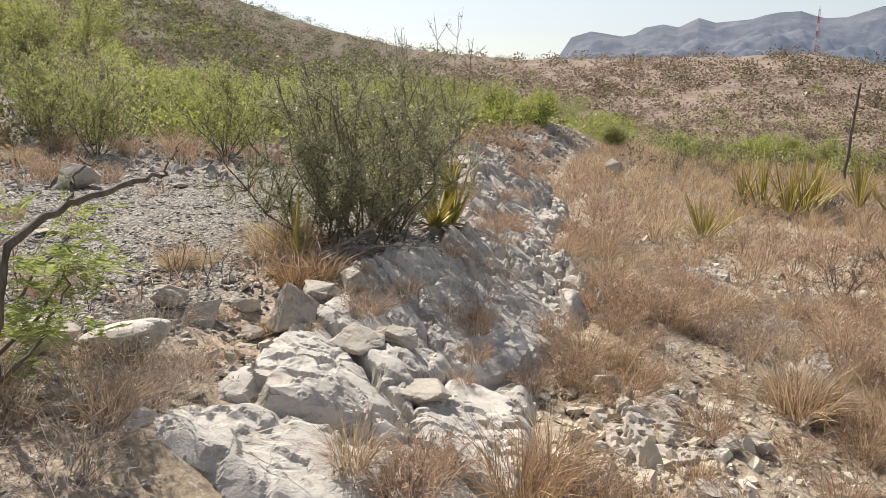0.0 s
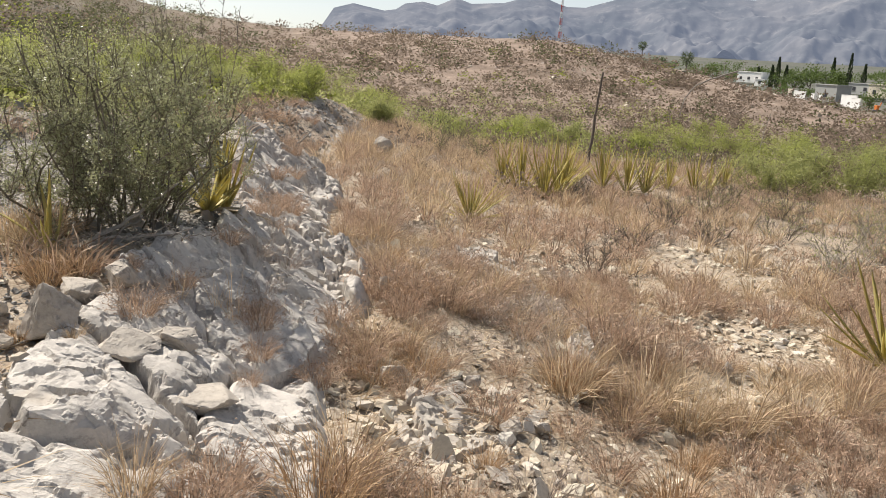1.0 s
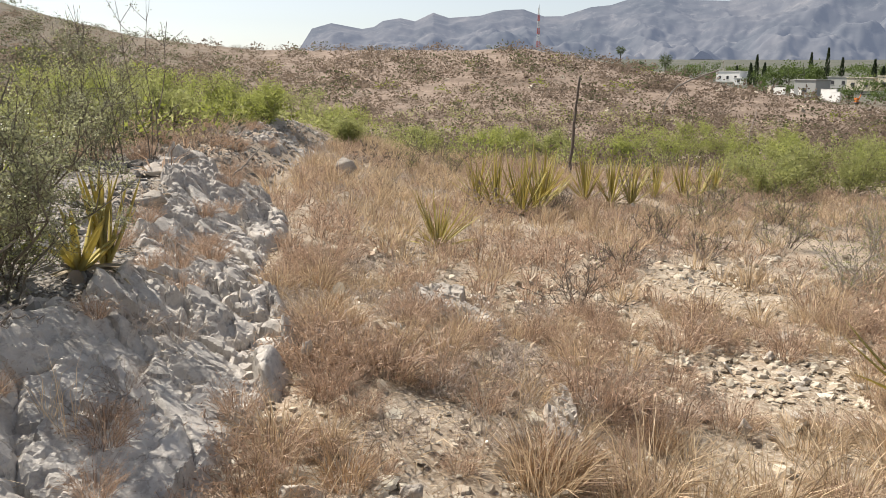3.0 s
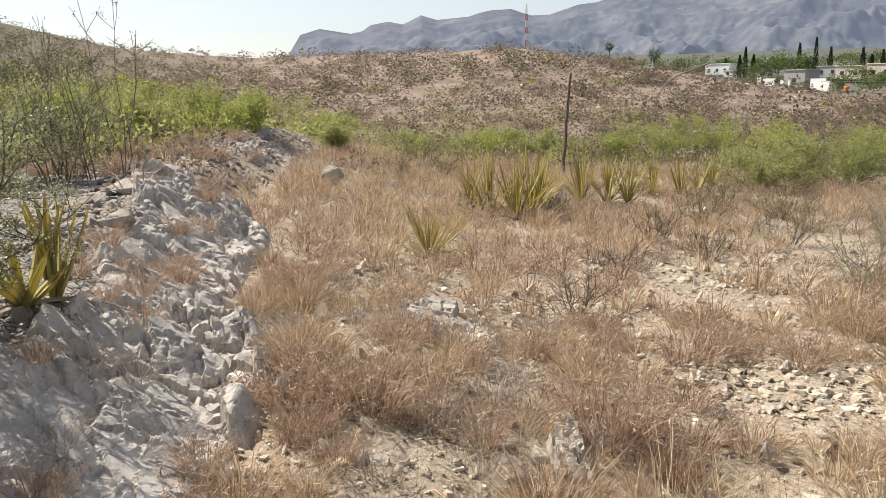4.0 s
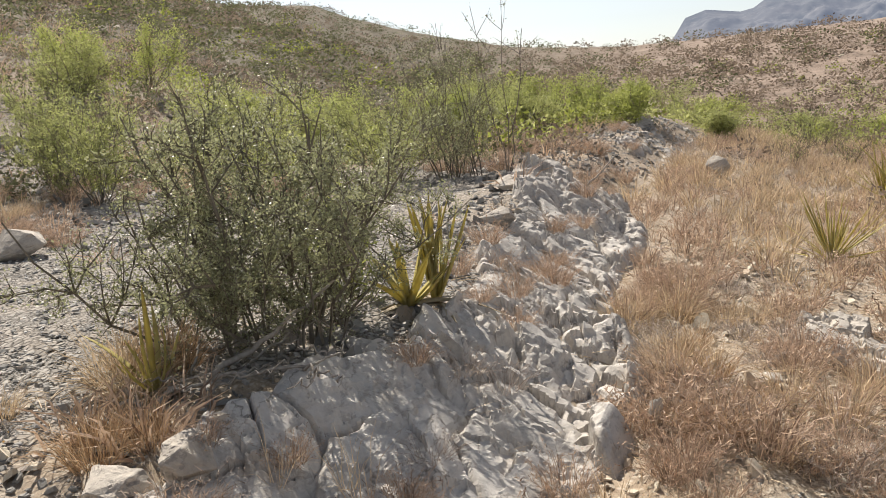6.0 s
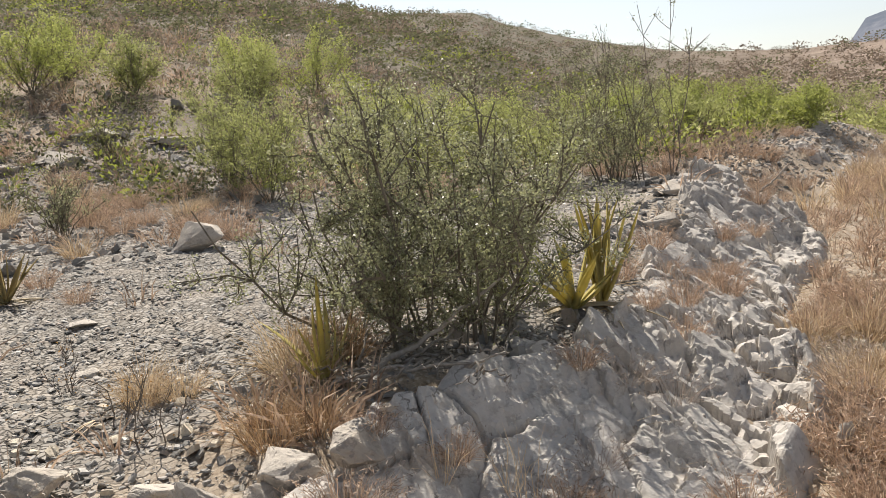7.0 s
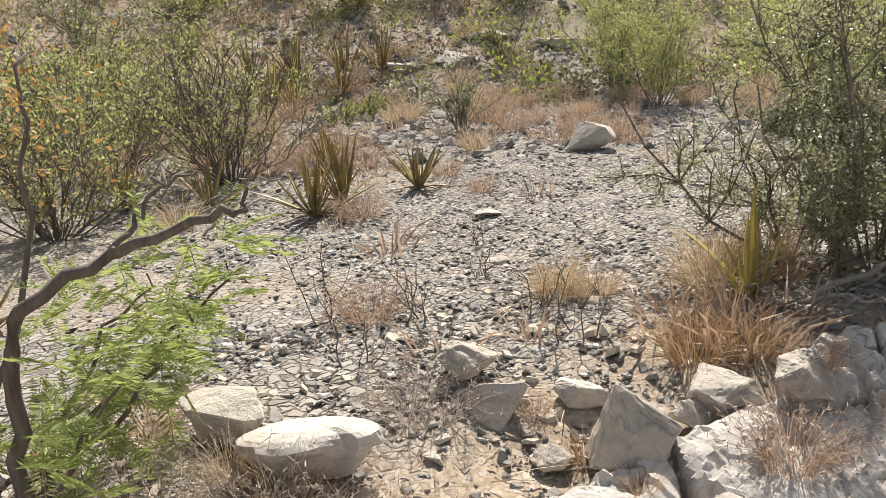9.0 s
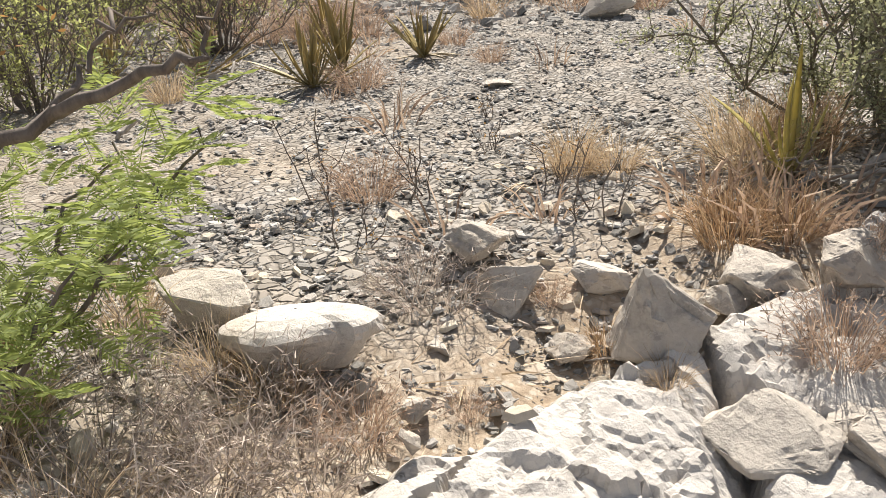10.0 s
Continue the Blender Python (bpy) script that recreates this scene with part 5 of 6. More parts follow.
# bare stony places on the grass slope: middle, half width and half length
BARE = ((2.5, 5.4, 0.75, 0.7), (-0.35, 2.1, 0.5, 0.75), (0.15, 6.5, 0.45, 0.95), (0.68, 4.1, 0.14, 0.7), (-0.35, 4.9, 0.3, 0.3), (-0.6, 7.4, 0.4, 0.45), (4.6, 9.6, 1.6, 0.5), (1.9, 6.9, 0.5, 0.25), (-0.2, 3.7, 0.25, 0.3), (0.9, 2.4, 0.3, 0.25))


def grassy(x, y):
    """How thickly the slope below the outcrop is grown over."""
    g = np.where(x - edge(y) > -0.02, 1.0, 0.0) * np.clip(0.1 + 0.4 * fade((y - 6.5) / 3) + 1.3 * fade((fbm(x * 1.5, y * 1.5, 3, 81) - 0.42) * 7), 0, 1)
    for bx, by, rx, ry in BARE:
        g = g * (1 - 0.93 * np.exp(-(((x - bx) / rx) ** 2 + ((y - by) / ry) ** 2) ** 2))
    return g


def apart(rng, count, box, share, gap, taken):
    """Random places as spots_where() gives, one at most in each square of the gap's size."""
    kept = []
    for x, y in spots_where(rng, count, box, share):
        i, j = int(x // gap), int(y // gap)
        if (i, j) not in taken:
            taken.add((i, j))
            kept.append((x, y))
    return np.array(kept)


near_taken, far_taken = set(), set()
p = apart(rng, 900, (-1.0, 0.8, 3.2, 4.7), grassy, 0.3, near_taken)[:110]
for k, (x, y) in enumerate(p):
    tuft(("brown", "grey", "brown", "gold", "brown", "straw")[int(6 * value(np.float64(x * 1.3), np.float64(y * 1.3), 7)) % 6 if k % 3 else 0], x, y, rng.uniform(0.65, 1.45), None, k)
for k, (kind, x, y, s) in enumerate((("brown", 0.94, 4.4, 2.2), ("brown", 1.1, 4.5, 1.8), ("straw", 0.99, 3.35, 2.0), ("straw", 1.25, 3.3, 1.9), ("straw", 1.6, 3.4, 1.9), ("straw", 0.45, 3.2, 1.8), ("brown", -0.34, 4.1, 1.7), ("brown", -0.5, 4.2, 1.5), ("brown", -1.0, 6.5, 1.9), ("brown", 2.0, 6.2, 1.9), ("brown", 2.3, 6.4, 1.6), ("brown", 3.0, 6.3, 1.7), ("straw", 2.1, 3.6, 1.8), ("straw", 2.6, 3.9, 1.8))):
    tuft(kind, x, y, s, None, k)
dense = {"straw": [blades(rng, 110, 0.24, 0.2, 0.8, 0.004, 0.08) for _ in range(5)], "brown": [twiggy(rng, 120, 0.21, 0.15, 420, 0.004, 0.085) for _ in range(5)], "pale": [twiggy(rng, 100, 0.17, 0.15, 340, 0.004, 0.08) for _ in range(4)]}
thin = {"straw": [blades(rng, 34, 0.32, 0.22, 0.8, 0.0075, 0.09) for _ in range(5)], "brown": [twiggy(rng, 34, 0.25, 0.17, 70, 0.0075, 0.09) for _ in range(5)], "pale": [twiggy(rng, 28, 0.2, 0.17, 56, 0.0075, 0.09) for _ in range(4)]}
for key, mat, near_many, many, label, seed in (("straw", STRAW, 700, 3400, "tan dry bunch grass covering the slope", 83), ("brown", BROWN, 2100, 5600, "red-brown dried herbs covering the slope", 87), ("pale", GREYISH, 650, 2000, "pale grey-tan dry herb patches on the slope", 91)):
    keep = lambda x, y: grassy(x, y) * fade((fbm(x * 0.7, y * 0.7, 2, seed) - 0.3) * 4)
    p = apart(rng, near_many, (-1.3, 0.8, 5.6, 7.5), keep, 0.25, near_taken)
    scattered("dry_grass", label, "grass", p, dense[key], mat, rng.uniform(0.55, 1.45, len(p)), rng)
    ridge_straw = (lambda x, y: keep(x, y) * (0.45 + 0.9 * np.exp(-((x + 0.4) / 1.6) ** 2))) if key == "straw" else keep
    p = apart(rng, many, (-3, 7.0, 10, 23), ridge_straw, 0.27, far_taken)
    scattered("dry_grass", label, "grass", p, thin[key], mat, rng.uniform(0.7, 1.5, len(p)), rng)
p = spots_where(rng, 2600, (-3.2, 0.3, 6, 9), lambda x, y: np.where(x > edge(y) - 0.1, 0.9, 0.25))
scattered("straw_litter", "fallen straw and dead stems on the soil", "straw", p, [blades(rng, 9, 0.03, 0.2, 1.5, 0.004, 0.12) for _ in range(6)], STRAW, rng.uniform(0.6, 1.3, len(p)), rng, -0.004)
p = spots_where(rng, 450, (-1.2, 0.8, 5, 9), lambda x, y: grassy(x, y) * 0.7)
scattered("loose_stalks", "long pale bent grass stalks standing over the tufts", "grass", p, [blades(rng, 5, 0.34, 0.42, 1.0, 0.0034, 0.05) for _ in range(6)], STRAW, rng.uniform(0.7, 1.3, len(p)), rng)
rough = {"brown": [blades(rng, 18, 0.24, 0.2, 0.8, 0.011, 0.12) for _ in range(4)]}
for mat, many, label in ((BROWN, 1900, "red-brown dry herbs on the stony slope"), (STRAW, 450, "pale dry grass on the stony slope")):
    a, r = np.radians(rng.uniform(-100, -14, many)), 7 + 30 * rng.uniform(0, 1, many) ** 1.3
    p = np.stack([r * np.sin(a), r * np.cos(a)], 1)
    keep = rng.uniform(0, 1, many) < np.clip(0.15 + fade((fbm(p[:, 0] * 0.35, p[:, 1] * 0.35, 3, 97) - 0.3) * 4) - 0.9 * scree_share(p[:, 0], p[:, 1]), 0.03, 1) * fade((r - 8) / 7)
    scattered("slope_herbs", label, "grass", p[keep], rough["brown"], mat, rng.uniform(0.7, 1.6, keep.sum()) * (0.8 + r[keep] / 40), rng)
p = spots_where(rng, 5200, (-16, 0.3, -1.8, 14), lambda x, y: 0.02 + 0.06 * fade((-5 - x) / 2) + 0.25 * fade((fbm(x * 0.6, y * 0.6, 3, 95) - 0.45) * 6) * (1 - 0.92 * scree_share(x, y) * (1 - 0.8 * fade((-5.5 - x) / 2))))
scattered("dry_herbs", "red-brown dried herbs between stones on the plateau", "grass", p, rough["brown"], BROWN, rng.uniform(0.4, 1.1, len(p)), rng)


# ---- scrub on the far slopes ----
def clump(rng, n, leaf, broad=1.0):
    """A low shrub seen from afar: a loose heap of leafy sprays over a few stems."""
    d = unit(rng.normal(size=(n, 3)) * (1, 1, 0.8))
    d[:, 2] = np.abs(d[:, 2])
    at = d * (rng.uniform(0.25, 1, n) ** 0.5)[:, None] * (0.5, 0.5, 0.62)
    return leaf_quads(at, d + rng.normal(0, 0.6, (n, 3)), rng.uniform(0.12, 0.26, n) * leaf, rng.uniform(0.06, 0.12, n) * leaf * broad, rng)


def bearing_spots(rng, count, r0, r1, a0, a1, share):
    r, a = r0 * np.exp(rng.uniform(0, math.log(r1 / r0), count)), np.radians(rng.uniform(a0, a1, count))
    x, y = r * np.sin(a), r * np.cos(a)
    keep = rng.uniform(0, 1, count) < share(x, y, r, np.degrees(a))
    return np.stack([x, y], 1)[keep], r[keep]


DRYGREY = leafy("grey_brown_scrub", (0.10, 0.077, 0.06), (0.23, 0.18, 0.14), (0.30, 0.235, 0.175), 0.4, 0.9)
SCRUB = leafy("dull_olive_scrub", (0.06, 0.062, 0.036), (0.135, 0.135, 0.078), (0.20, 0.205, 0.10), 0.4, 0.9)
SCRUB_FRESH = leafy("fresh_green_scrub", (0.14, 0.165, 0.04), (0.25, 0.27, 0.07), (0.38, 0.42, 0.08), 0.45, 0.8)
forms = [clump(rng, 110, 0.48) for _ in range(6)]
sparse = [(v * (1.15, 1.15, 0.8), f) for v, f in (clump(rng, 62, 0.62, 1.3) for _ in range(8))]
leftward = lambda a: fade((-8 - a) / 22)
for label, mat, many, share in (
    ("olive green scrub covering the slopes", SCRUB, 8000, lambda x, y, r, a: 0.13 + 0.87 * leftward(a)),
    ("bright green scrub scattered on the slopes", SCRUB_FRESH, 3600, lambda x, y, r, a: (0.08 + 0.5 * leftward(a)) * fade((fbm(x * 0.12, y * 0.12, 2, 131) - 0.35) * 5) * fade((120 - r) / 60)),
    ("grey-brown dry scrub covering the slopes", DRYGREY, 8000, lambda x, y, r, a: 0.95 - 0.4 * leftward(a)),
):
    p, r = bearing_spots(rng, many, 12, 155, -104, 35, lambda x, y, r, a: share(x, y, r, a) * np.where((r < 24) & (a > -14), 0.1, 1) * np.where(r < 30, np.where(r < 17, 0.08, 0.34) + 0.12 * leftward(a), 1) * np.where((a > -14) & (r > 24) & (r < 38), 2.2, 1) * (r < np.interp(a, np.array(CREST)[:, 0], np.array(CREST)[:, 2]) + 4))
    for name, group, pick in (("near_scrub", forms, r < 30), ("slope_scrub", sparse, r >= 30)):
        q = p[pick]
        scattered(name, label, "scrub", q, group, mat, (0.65 + 0.9 * rng.uniform(0, 1, len(q)) ** 1.6) * np.clip(r[pick] / 40, 0.7, 1.8), rng, 0.03)

# ---- a small orange bloom by the mesquite ----
rng = np.random.default_rng(301)
bloom = thing("cactus_flower", -2.53, 0.45, "small orange-cream dried cactus flower head", "flower", z=ground_at(-2.53, 0.45) + 0.13)
n = 90
d = unit(rng.normal(size=(n, 3)) * (1, 1, 0.6) + (0, 0, 0.5))
piece("petals", mesh_of("petals", *leaf_quads(d * 0.008, d, rng.uniform(0.025, 0.04, n), np.full(n, 0.009), rng), GOLD), bloom)
piece("stem", mesh_of("stem", *tubes([bough([(0, 0, -0.14), (0, 0, 0.0)], 0.008, 0.006)], 6), BARK), bloom)

# ---- the green hollow between the grass slope and the far hill ----
rng = np.random.default_rng(311)
for mat, many, label in ((OLIVE, 250, "olive green scrub filling the hollow"), (SCRUB_FRESH, 110, "fresh green scrub filling the hollow"), (DRYGREY, 200, "grey dry scrub filling the hollow")):
    p, r = bearing_spots(rng, many, 21, 50, -13, 34, lambda x, y, r, a: np.ones(len(x)))
    scattered("hollow_scrub", label, "scrub", p, forms, mat, rng.uniform(0.4, 1.25, len(p)), rng, 0.03)
for mat, many, label in ((OLIVE, 260, "olive green scrub behind the ridge"), (SCRUB_FRESH, 150, "fresh green scrub behind the ridge")):
    p, r = bearing_spots(rng, many, 13, 30, -42, -11, lambda x, y, r, a: np.where((r < 18) & (a > -20), 0.1, 1.0))
    scattered("ridge_scrub", label, "scrub", p, forms, mat, rng.uniform(0.6, 1.3, len(p)), rng, 0.03)


# ---- the village and the mast across the valley ----
def polar(bearing, r, z=0.0):
    a = radians(bearing)
    return r * math.sin(a), r * math.cos(a), -11 + 0.0275 * r + z


def box(w, d, h, bevel=0.05):
    bm = bmesh.new()
    bmesh.ops.create_cube(bm, size=1, matrix=Matrix.Translation((0, 0, h / 2)) @ Matrix.Diagonal((w, d, h, 1)))
    bmesh.ops.bevel(bm, geom=bm.edges[:], offset=bevel, segments=1, affect="EDGES")
    return bm


def part(name, bm, material, parent, label="", at=None):
    me = bpy.data.meshes.new(name)
    bm.to_mesh(me)
    bm.free()
    me.materials.append(material)
    return piece(name, me, parent, label, at)


WHITE = plain("white_wash", (0.78, 0.77, 0.74), 0.8, 0.15, 0.5)
CREAM = plain("cream_render", (0.62, 0.55, 0.45), 0.85, 0.25, 0.5)
BLOCKWORK = plain("grey_blockwork", (0.40, 0.40, 0.38), 0.9, 0.3, 0.7)
DARK = plain("dark_opening", (0.05, 0.05, 0.055), 0.4, 0.1)
RED = plain("signal_red_paint", (0.55, 0.10, 0.07), 0.6, 0.1)
MASTWHITE = plain("mast_white_paint", (0.72, 0.72, 0.70), 0.6, 0.1)
ORANGE = plain("orange_paint", (0.75, 0.22, 0.05), 0.6, 0.2)
PALMGREEN = leafy("palm_fronds", (0.05, 0.07, 0.03), (0.10, 0.125, 0.05), (0.15, 0.2, 0.05), 0.25)
CYPRESS = leafy("dark_cypress", (0.03, 0.045, 0.025), (0.06, 0.08, 0.04), (0.1, 0.13, 0.05), 0.2)
TREE = leafy("dark_tree_leaves", (0.06, 0.085, 0.03), (0.13, 0.17, 0.06), (0.2, 0.28, 0.06), 0.3)


def house(label, bearing, r, w, d, h, wall, windows=2, z=0.0):
    x, y, g = polar(bearing, r, z)
    top = tagged(new("house"), label, "house", "village houses")
    top.matrix_basis = pose(x, y, g - 0.3, 0, 0, -bearing - 40)
    part("wall", box(w, d, h), wall, top)
    part("roof", box(w + 0.5, d + 0.5, 0.3), wall, top, at=pose(0, 0, h))
    for k in range(windows):
        px = -w / 2 + w * (k + 0.5) / windows
        win = part("window", box(1.3, 0.12, 1.3, 0.02), DARK, top, at=pose(px, -d / 2 - 0.03, 1.2))
        part("sill", box(1.6, 0.2, 0.1, 0.01), wall, win, at=pose(0, -0.05, -0.1))
    return top


house("white flat-roofed house among trees", 20.0, 390, 13, 7, 4.4, WHITE, 3, 1.2)
house("white low outbuilding with dark openings", 20.6, 380, 5, 5, 3.0, WHITE, 1)
house("grey blockwork house behind a white wall", 24.8, 262, 7.5, 6, 4.6, BLOCKWORK, 1, 1.0)
house("cream low house with flat roof", 27.9, 300, 10, 7, 4.0, CREAM, 2, 1.5)
house("cream low house with flat roof", 29.6, 290, 9, 7, 4.2, CREAM, 2, 2.0)
house("grey low house among trees", 26.6, 320, 9, 6, 3.6, BLOCKWORK, 2, 1.5)
for b0, r, w, h, mat, label in ((22.9, 265, 5, 2.6, WHITE, "white garden wall"), (23.9, 262, 4.5, 2.2, WHITE, "white garden wall"), (25.8, 245, 6, 3.0, WHITE, "long white garden wall at a plot's corner"),
                                (22.3, 266, 1.6, 3.0, CREAM, "cream gate pillar"), (26.2, 238, 3.5, 2.6, WHITE, "white garden wall")):
    x, y, g = polar(b0, r)
    w_ob = tagged(new("garden_wall"), label, "wall", "garden walls")
    w_ob.matrix_basis = pose(x, y, g + 0.4, 0, 0, -b0 - 50)
    part("masonry", box(w, 0.3, h), mat, w_ob)
    part("coping", box(w + 0.1, 0.4, 0.12, 0.02), mat, w_ob, at=pose(0, 0, h))
x, y, g = polar(27.4, 240)
barrel = tagged(new("digger"), "small orange digging machine beside trees", "digger")
barrel.matrix_basis = pose(x, y, g, 0, 0, 20) @ Matrix.Diagonal((0.6, 0.6, 0.6, 1))
part("cab", box(1.3, 1.6, 2.0, 0.15), ORANGE, barrel, at=pose(0, 0, 0.6))
part("track", box(1.8, 2.2, 0.7, 0.2), DARK, barrel)
part("arm", box(0.35, 0.35, 2.6, 0.06), ORANGE, barrel, at=pose(0.6, -0.6, 1.6, 0, 25, 0))


def palm(label, bearing, r, tall, crown, seed):
    rng = np.random.default_rng(seed)
    x, y, g = polar(bearing, r)
    top = thing("palm_tree", x, y, label, "palm tree", "palms", z=g)
    piece("trunk", mesh_of("trunk", *tubes([bough([(0, 0, -1), (0.2, 0, tall * 0.5), (0, 0, tall)], 0.32, 0.22)], 8), BARK, True), top)
    n = 420
    d = unit(rng.normal(size=(n, 3)) + (0, 0, 0.1))
    at = np.array([0, 0, tall]) + d * crown * rng.uniform(0.1, 0.75, (n, 1))
    piece("crown", mesh_of("crown", *leaf_quads(at, d + (0, 0, -0.25), rng.uniform(0.5, 1.0, n) * crown * 0.6, np.full(n, crown * 0.07), rng), PALMGREEN), top)


palm("tall fan palm with a small shaggy crown", 12.7, 430, 14.5, 2.6, 3)
palm("broad palm with a round crown", 15.65, 420, 10.0, 3.6, 4)
palm("small palm among village trees", 14.1, 440, 8.0, 1.8, 5)


def garden_tree(name, label, bearing, r, tall, wide, leaf, seed, many=700, group="village trees", z=0.0):
    rng = np.random.default_rng(seed)
    x, y, g = polar(bearing, r, z)
    top = thing(name, x, y, label, "tree", group, z=g)
    lines = [bough([(0, 0, -1), (0.1 * wide, 0, tall * 0.3), (0, 0.05 * wide, tall * 0.8)], tall * 0.03, tall * 0.008)]
    lines += [bough([(0, 0, tall * 0.25), (wide * 0.3 * math.cos(a), wide * 0.3 * math.sin(a), tall * 0.6)], tall * 0.015, tall * 0.005) for a in (0.3, 2.0, 3.9, 5.2)]
    piece("trunk", mesh_of("trunk", *tubes(lines, 5), BARK), top)
    hubs = rng.normal(0, 1, (9, 3)) * (wide * 0.27, wide * 0.27, tall * 0.16) + (0, 0, tall * 0.58)
    at = hubs[rng.integers(0, 9, many)] + rng.normal(0, 1, (many, 3)) * (wide * 0.13, wide * 0.13, tall * 0.1)
    s = rng.uniform(0.25, 0.5, many) * (wide + tall) * 0.11
    piece("crown", mesh_of("crown", *leaf_quads(at, rng.normal(size=(many, 3)), s, s * 0.6, rng), leaf), top)


for k, (b0, r, tall, wide) in enumerate(((16.4, 410, 5, 9), (17.2, 420, 8, 5), (18.6, 400, 5, 7), (19.2, 405, 4.5, 6), (20.9, 410, 7, 7), (21.6, 330, 6, 7), (22.4, 330, 7, 8), (23.3, 330, 9.5, 9), (24.2, 335, 11, 10), (24.9, 335, 9, 9),
                                          (25.5, 330, 6, 8), (26.9, 245, 5.0, 6), (27.6, 300, 7, 8), (28.4, 290, 6, 8), (29.2, 250, 4.5, 7), (30.4, 280, 6, 9), (31.6, 270, 7, 9), (22.0, 290, 3.5, 7), (23.6, 292, 3.5, 8), (28.8, 236, 3.5, 7))):
    garden_tree("garden_tree", "dark green leafy village tree", b0, r, tall, wide, TREE, 200 + k)
rng = np.random.default_rng(431)
for k in range(34):
    garden_tree("garden_tree", "dull green tree in the far village belt", 12.5 + 22 * (k + rng.uniform(-0.4, 0.4)) / 34, rng.uniform(430, 640), rng.uniform(4.5, 8.5), rng.uniform(9, 16), TREE, 440 + k, 420)
for k, (b0, r, tall) in enumerate(((21.05, 340, 9), (21.4, 345, 12), (21.9, 345, 9), (24.6, 350, 13), (25.55, 330, 14.5), (26.4, 325, 11), (28.2, 330, 10.5), (28.7, 330, 8), (29.3, 330, 9.5), (20.2, 430, 7), (30.3, 320, 9.5))):
    x, y, g = polar(b0, r)
    top = thing("cypress_tree", x, y, "slender dark column cypress", "tree", "cypresses", z=g)
    rng = np.random.default_rng(260 + k)
    piece("trunk", mesh_of("trunk", *tubes([bough([(0, 0, -1), (0, 0, tall * 0.9)], 0.2, 0.05)], 5), BARK), top)
    n = 500
    h = rng.uniform(0.05, 1, n)
    a = rng.uniform(0, 6.283, n)
    w = 0.85 * np.sin(np.pi * np.clip(h, 0, 1) ** 0.7) * rng.uniform(0.4, 1, n) + 0.05
    at = np.stack([np.cos(a) * w, np.sin(a) * w, h * tall], 1)
    piece("crown", mesh_of("crown", *leaf_quads(at, np.stack([np.cos(a) * 0.3, np.sin(a) * 0.3, np.ones(n)], 1), np.full(n, 0.9), np.full(n, 0.35), rng), CYPRESS), top)
for b0, r, tall in ((18.1, 395, 9), (19.35, 392, 10), (13.9, 430, 5), (16.9, 420, 8)):
    x, y, g = polar(b0, r)
    post = tagged(new("utility_pole"), "pale concrete utility pole with a crossarm", "utility pole", "utility poles")
    post.matrix_basis = pose(x, y, g, 0, 0, -b0)
    piece("pole", mesh_of("pole", *tubes([bough([(0, 0, -1), (0, 0, tall)], 0.18, 0.12)], 6), TWIG), post)
    part("crossarm", box(1.8, 0.15, 0.15, 0.02), TWIG, post, at=pose(0, 0, tall - 0.6))

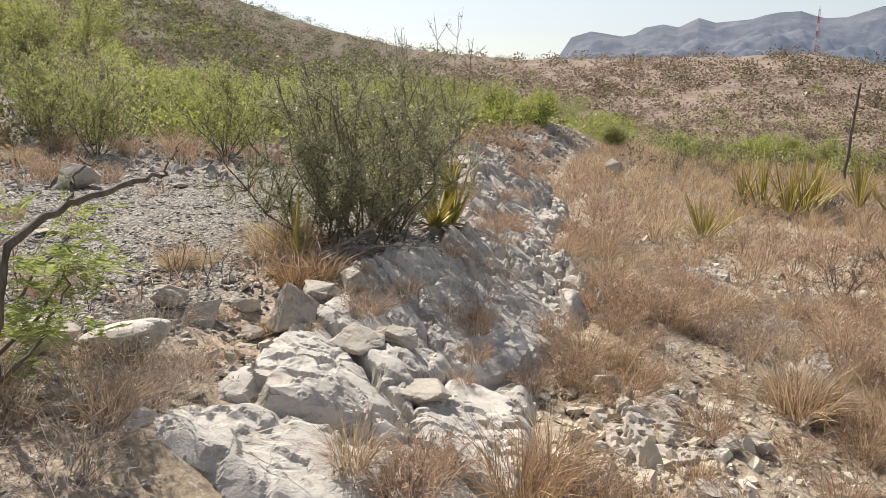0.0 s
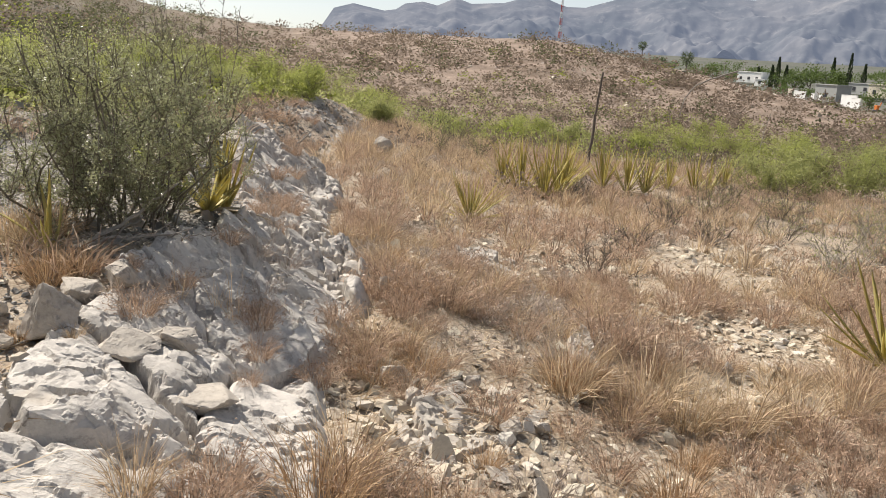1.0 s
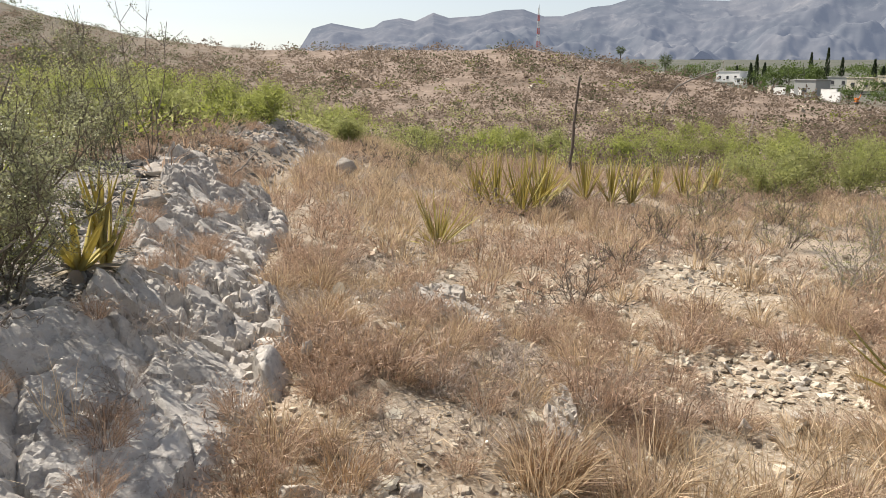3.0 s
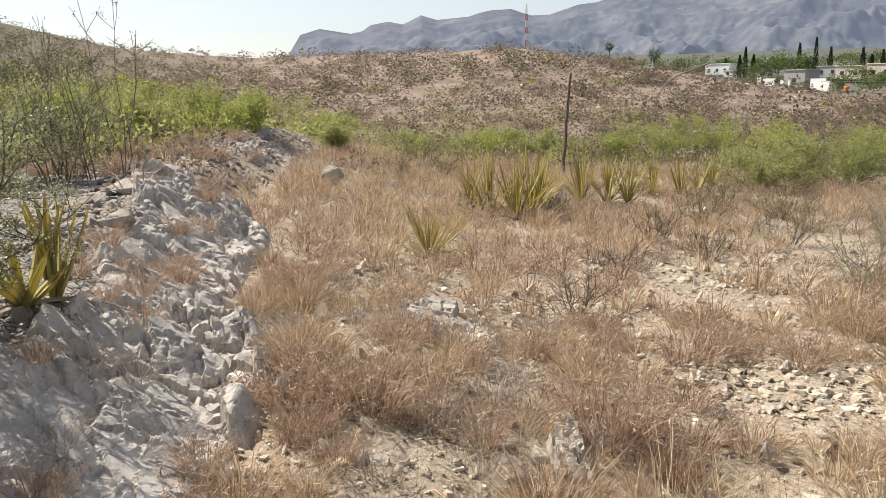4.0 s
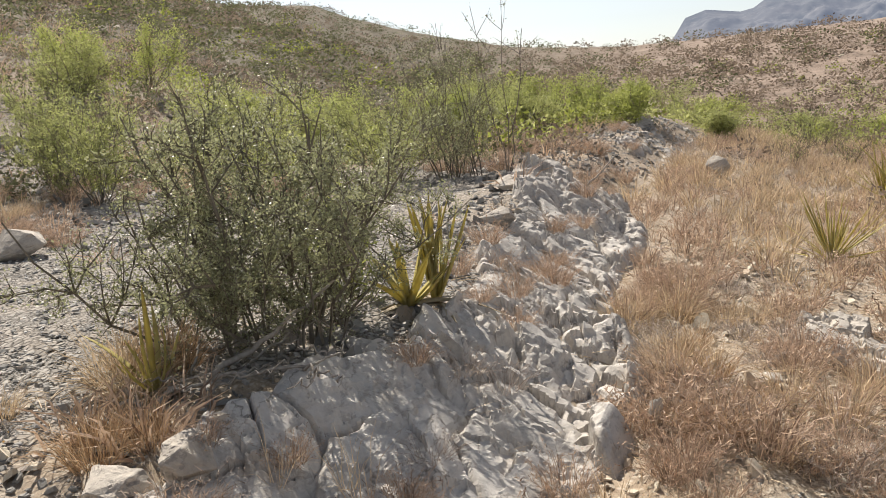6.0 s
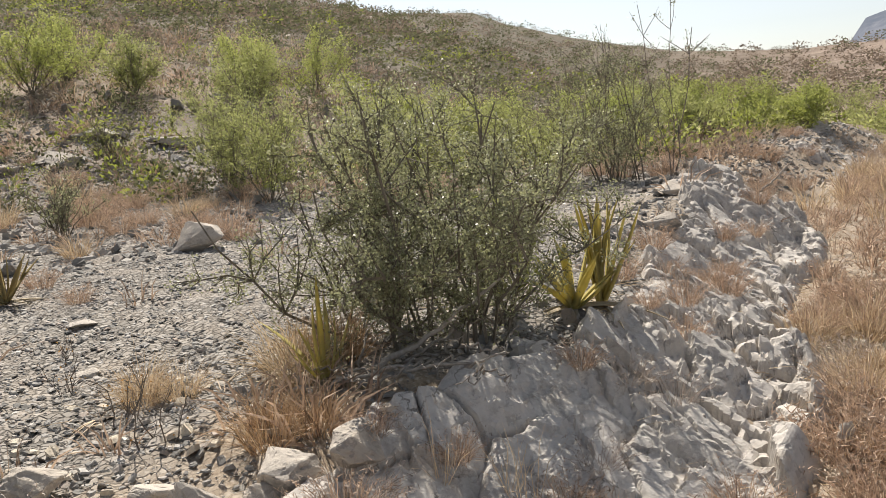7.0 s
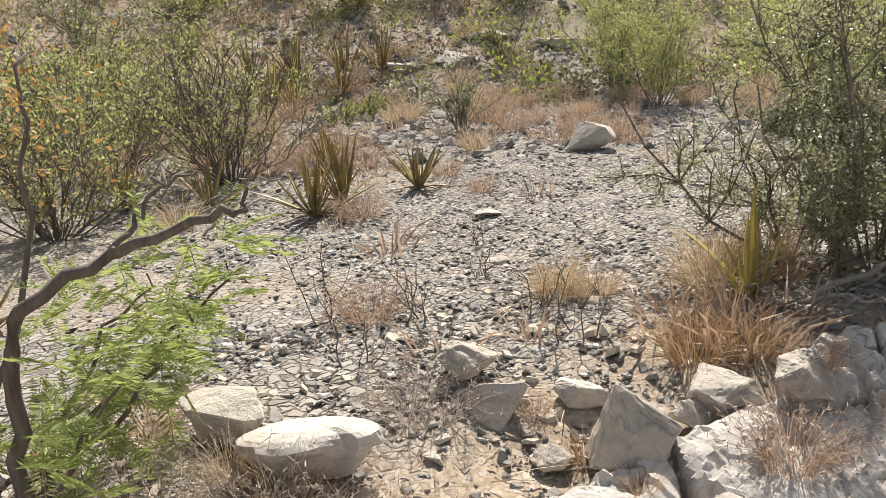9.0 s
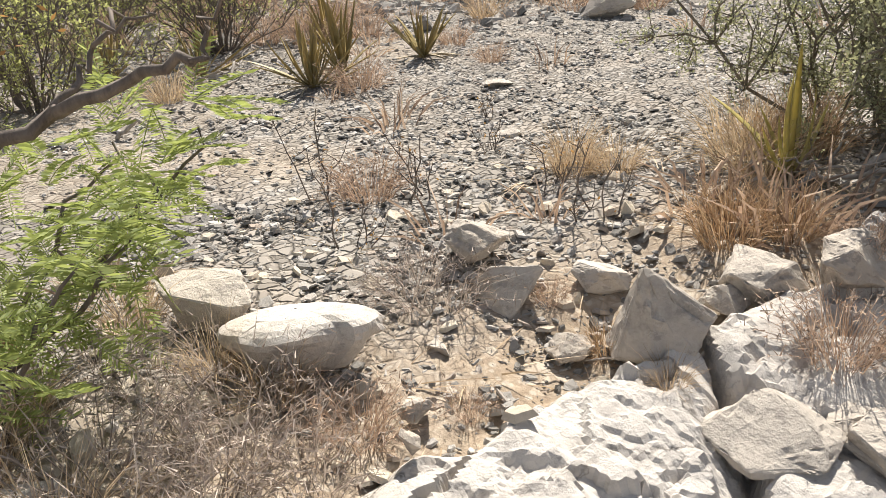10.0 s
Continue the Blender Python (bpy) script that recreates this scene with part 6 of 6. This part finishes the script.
# lattice mast, in red and white bands
x, y, g = polar(7.12, 850)
mast = tagged(new("radio_mast"), "tall red and white lattice radio mast on a ridge", "radio mast")
mast.matrix_basis = pose(x, y, g, 0, 0, 12)
TALL, BANDS = 58.0, 9
for k in range(BANDS):
    z0, z1 = TALL * k / BANDS, TALL * (k + 1) / BANDS
    w0, w1 = 2.1 - 1.2 * k / BANDS, 2.1 - 1.2 * (k + 1) / BANDS
    corner = [(1, 0), (-0.5, 0.87), (-0.5, -0.87)]
    lines = []
    for i, (cx, cy) in enumerate(corner):
        nx, ny = corner[(i + 1) % 3]
        lines.append((np.array([(cx * w0, cy * w0, z0), (cx * w1, cy * w1, z1)]), (0.22, 0.22)))
        steps = np.linspace(0, 1, 4)
        for s0, s1 in zip(steps[:-1], steps[1:]):
            a0, a1 = w0 + (w1 - w0) * s0, w0 + (w1 - w0) * s1
            lines.append((np.array([(cx * a0, cy * a0, z0 + (z1 - z0) * s0), (nx * a1, ny * a1, z0 + (z1 - z0) * s1)]), (0.13, 0.13)))
    piece("lattice_section", mesh_of("lattice_section", *tubes(lines, 4), RED if k % 2 else MASTWHITE), mast)
part("antenna", box(0.6, 0.6, 3.0, 0.1), MASTWHITE, mast, at=pose(0, 0, TALL))
x, y, g = polar(3.75, 620)
hut = tagged(new("antenna_hut"), "small white dish antenna on a post on the crest", "antenna")
hut.matrix_basis = pose(x, y, g + 14)
part("post", box(0.5, 0.5, 9, 0.05), MASTWHITE, hut, at=pose(0, 0, -4))
part("dish", box(3.2, 0.8, 2.2, 0.35), MASTWHITE, hut, at=pose(0, 0, 3))


# ---- loose stones of the ground, one by one where the path passes nearest ----
rng = np.random.default_rng(404)
STONES = [mesh_of("stone", v, f, CREAM_CHIP) for v, f in CHIPS + LUMPS[:3]]
spots = np.concatenate([spots_where(rng, 420, (-3.4, 0.4, -1.9, 2.6), lambda x, y: np.full(x.shape, 0.3))[:115],
                        spots_where(rng, 900, (-0.9, 1.0, 1.2, 3.6), lambda x, y: np.exp(-((x + 0.3) / 0.7) ** 2 - ((y - 2.1) / 0.9) ** 2))[:110],
                        spots_where(rng, 400, (1.6, 4.2, 3.6, 7.0), lambda x, y: np.exp(-((x - 2.6) / 0.7) ** 2 - ((y - 5.6) / 0.8) ** 2))[:70]])
for k, (x, y) in enumerate(spots):
    s = rng.uniform(0.04, 0.11)
    piece("stone", STONES[k % len(STONES)], ground, at=pose(x, y, ground_at(x, y) + 0.008, rng.normal(0, 9), rng.normal(0, 9), rng.uniform(0, 360)) @ Matrix.Diagonal((s, s, s, 1)))
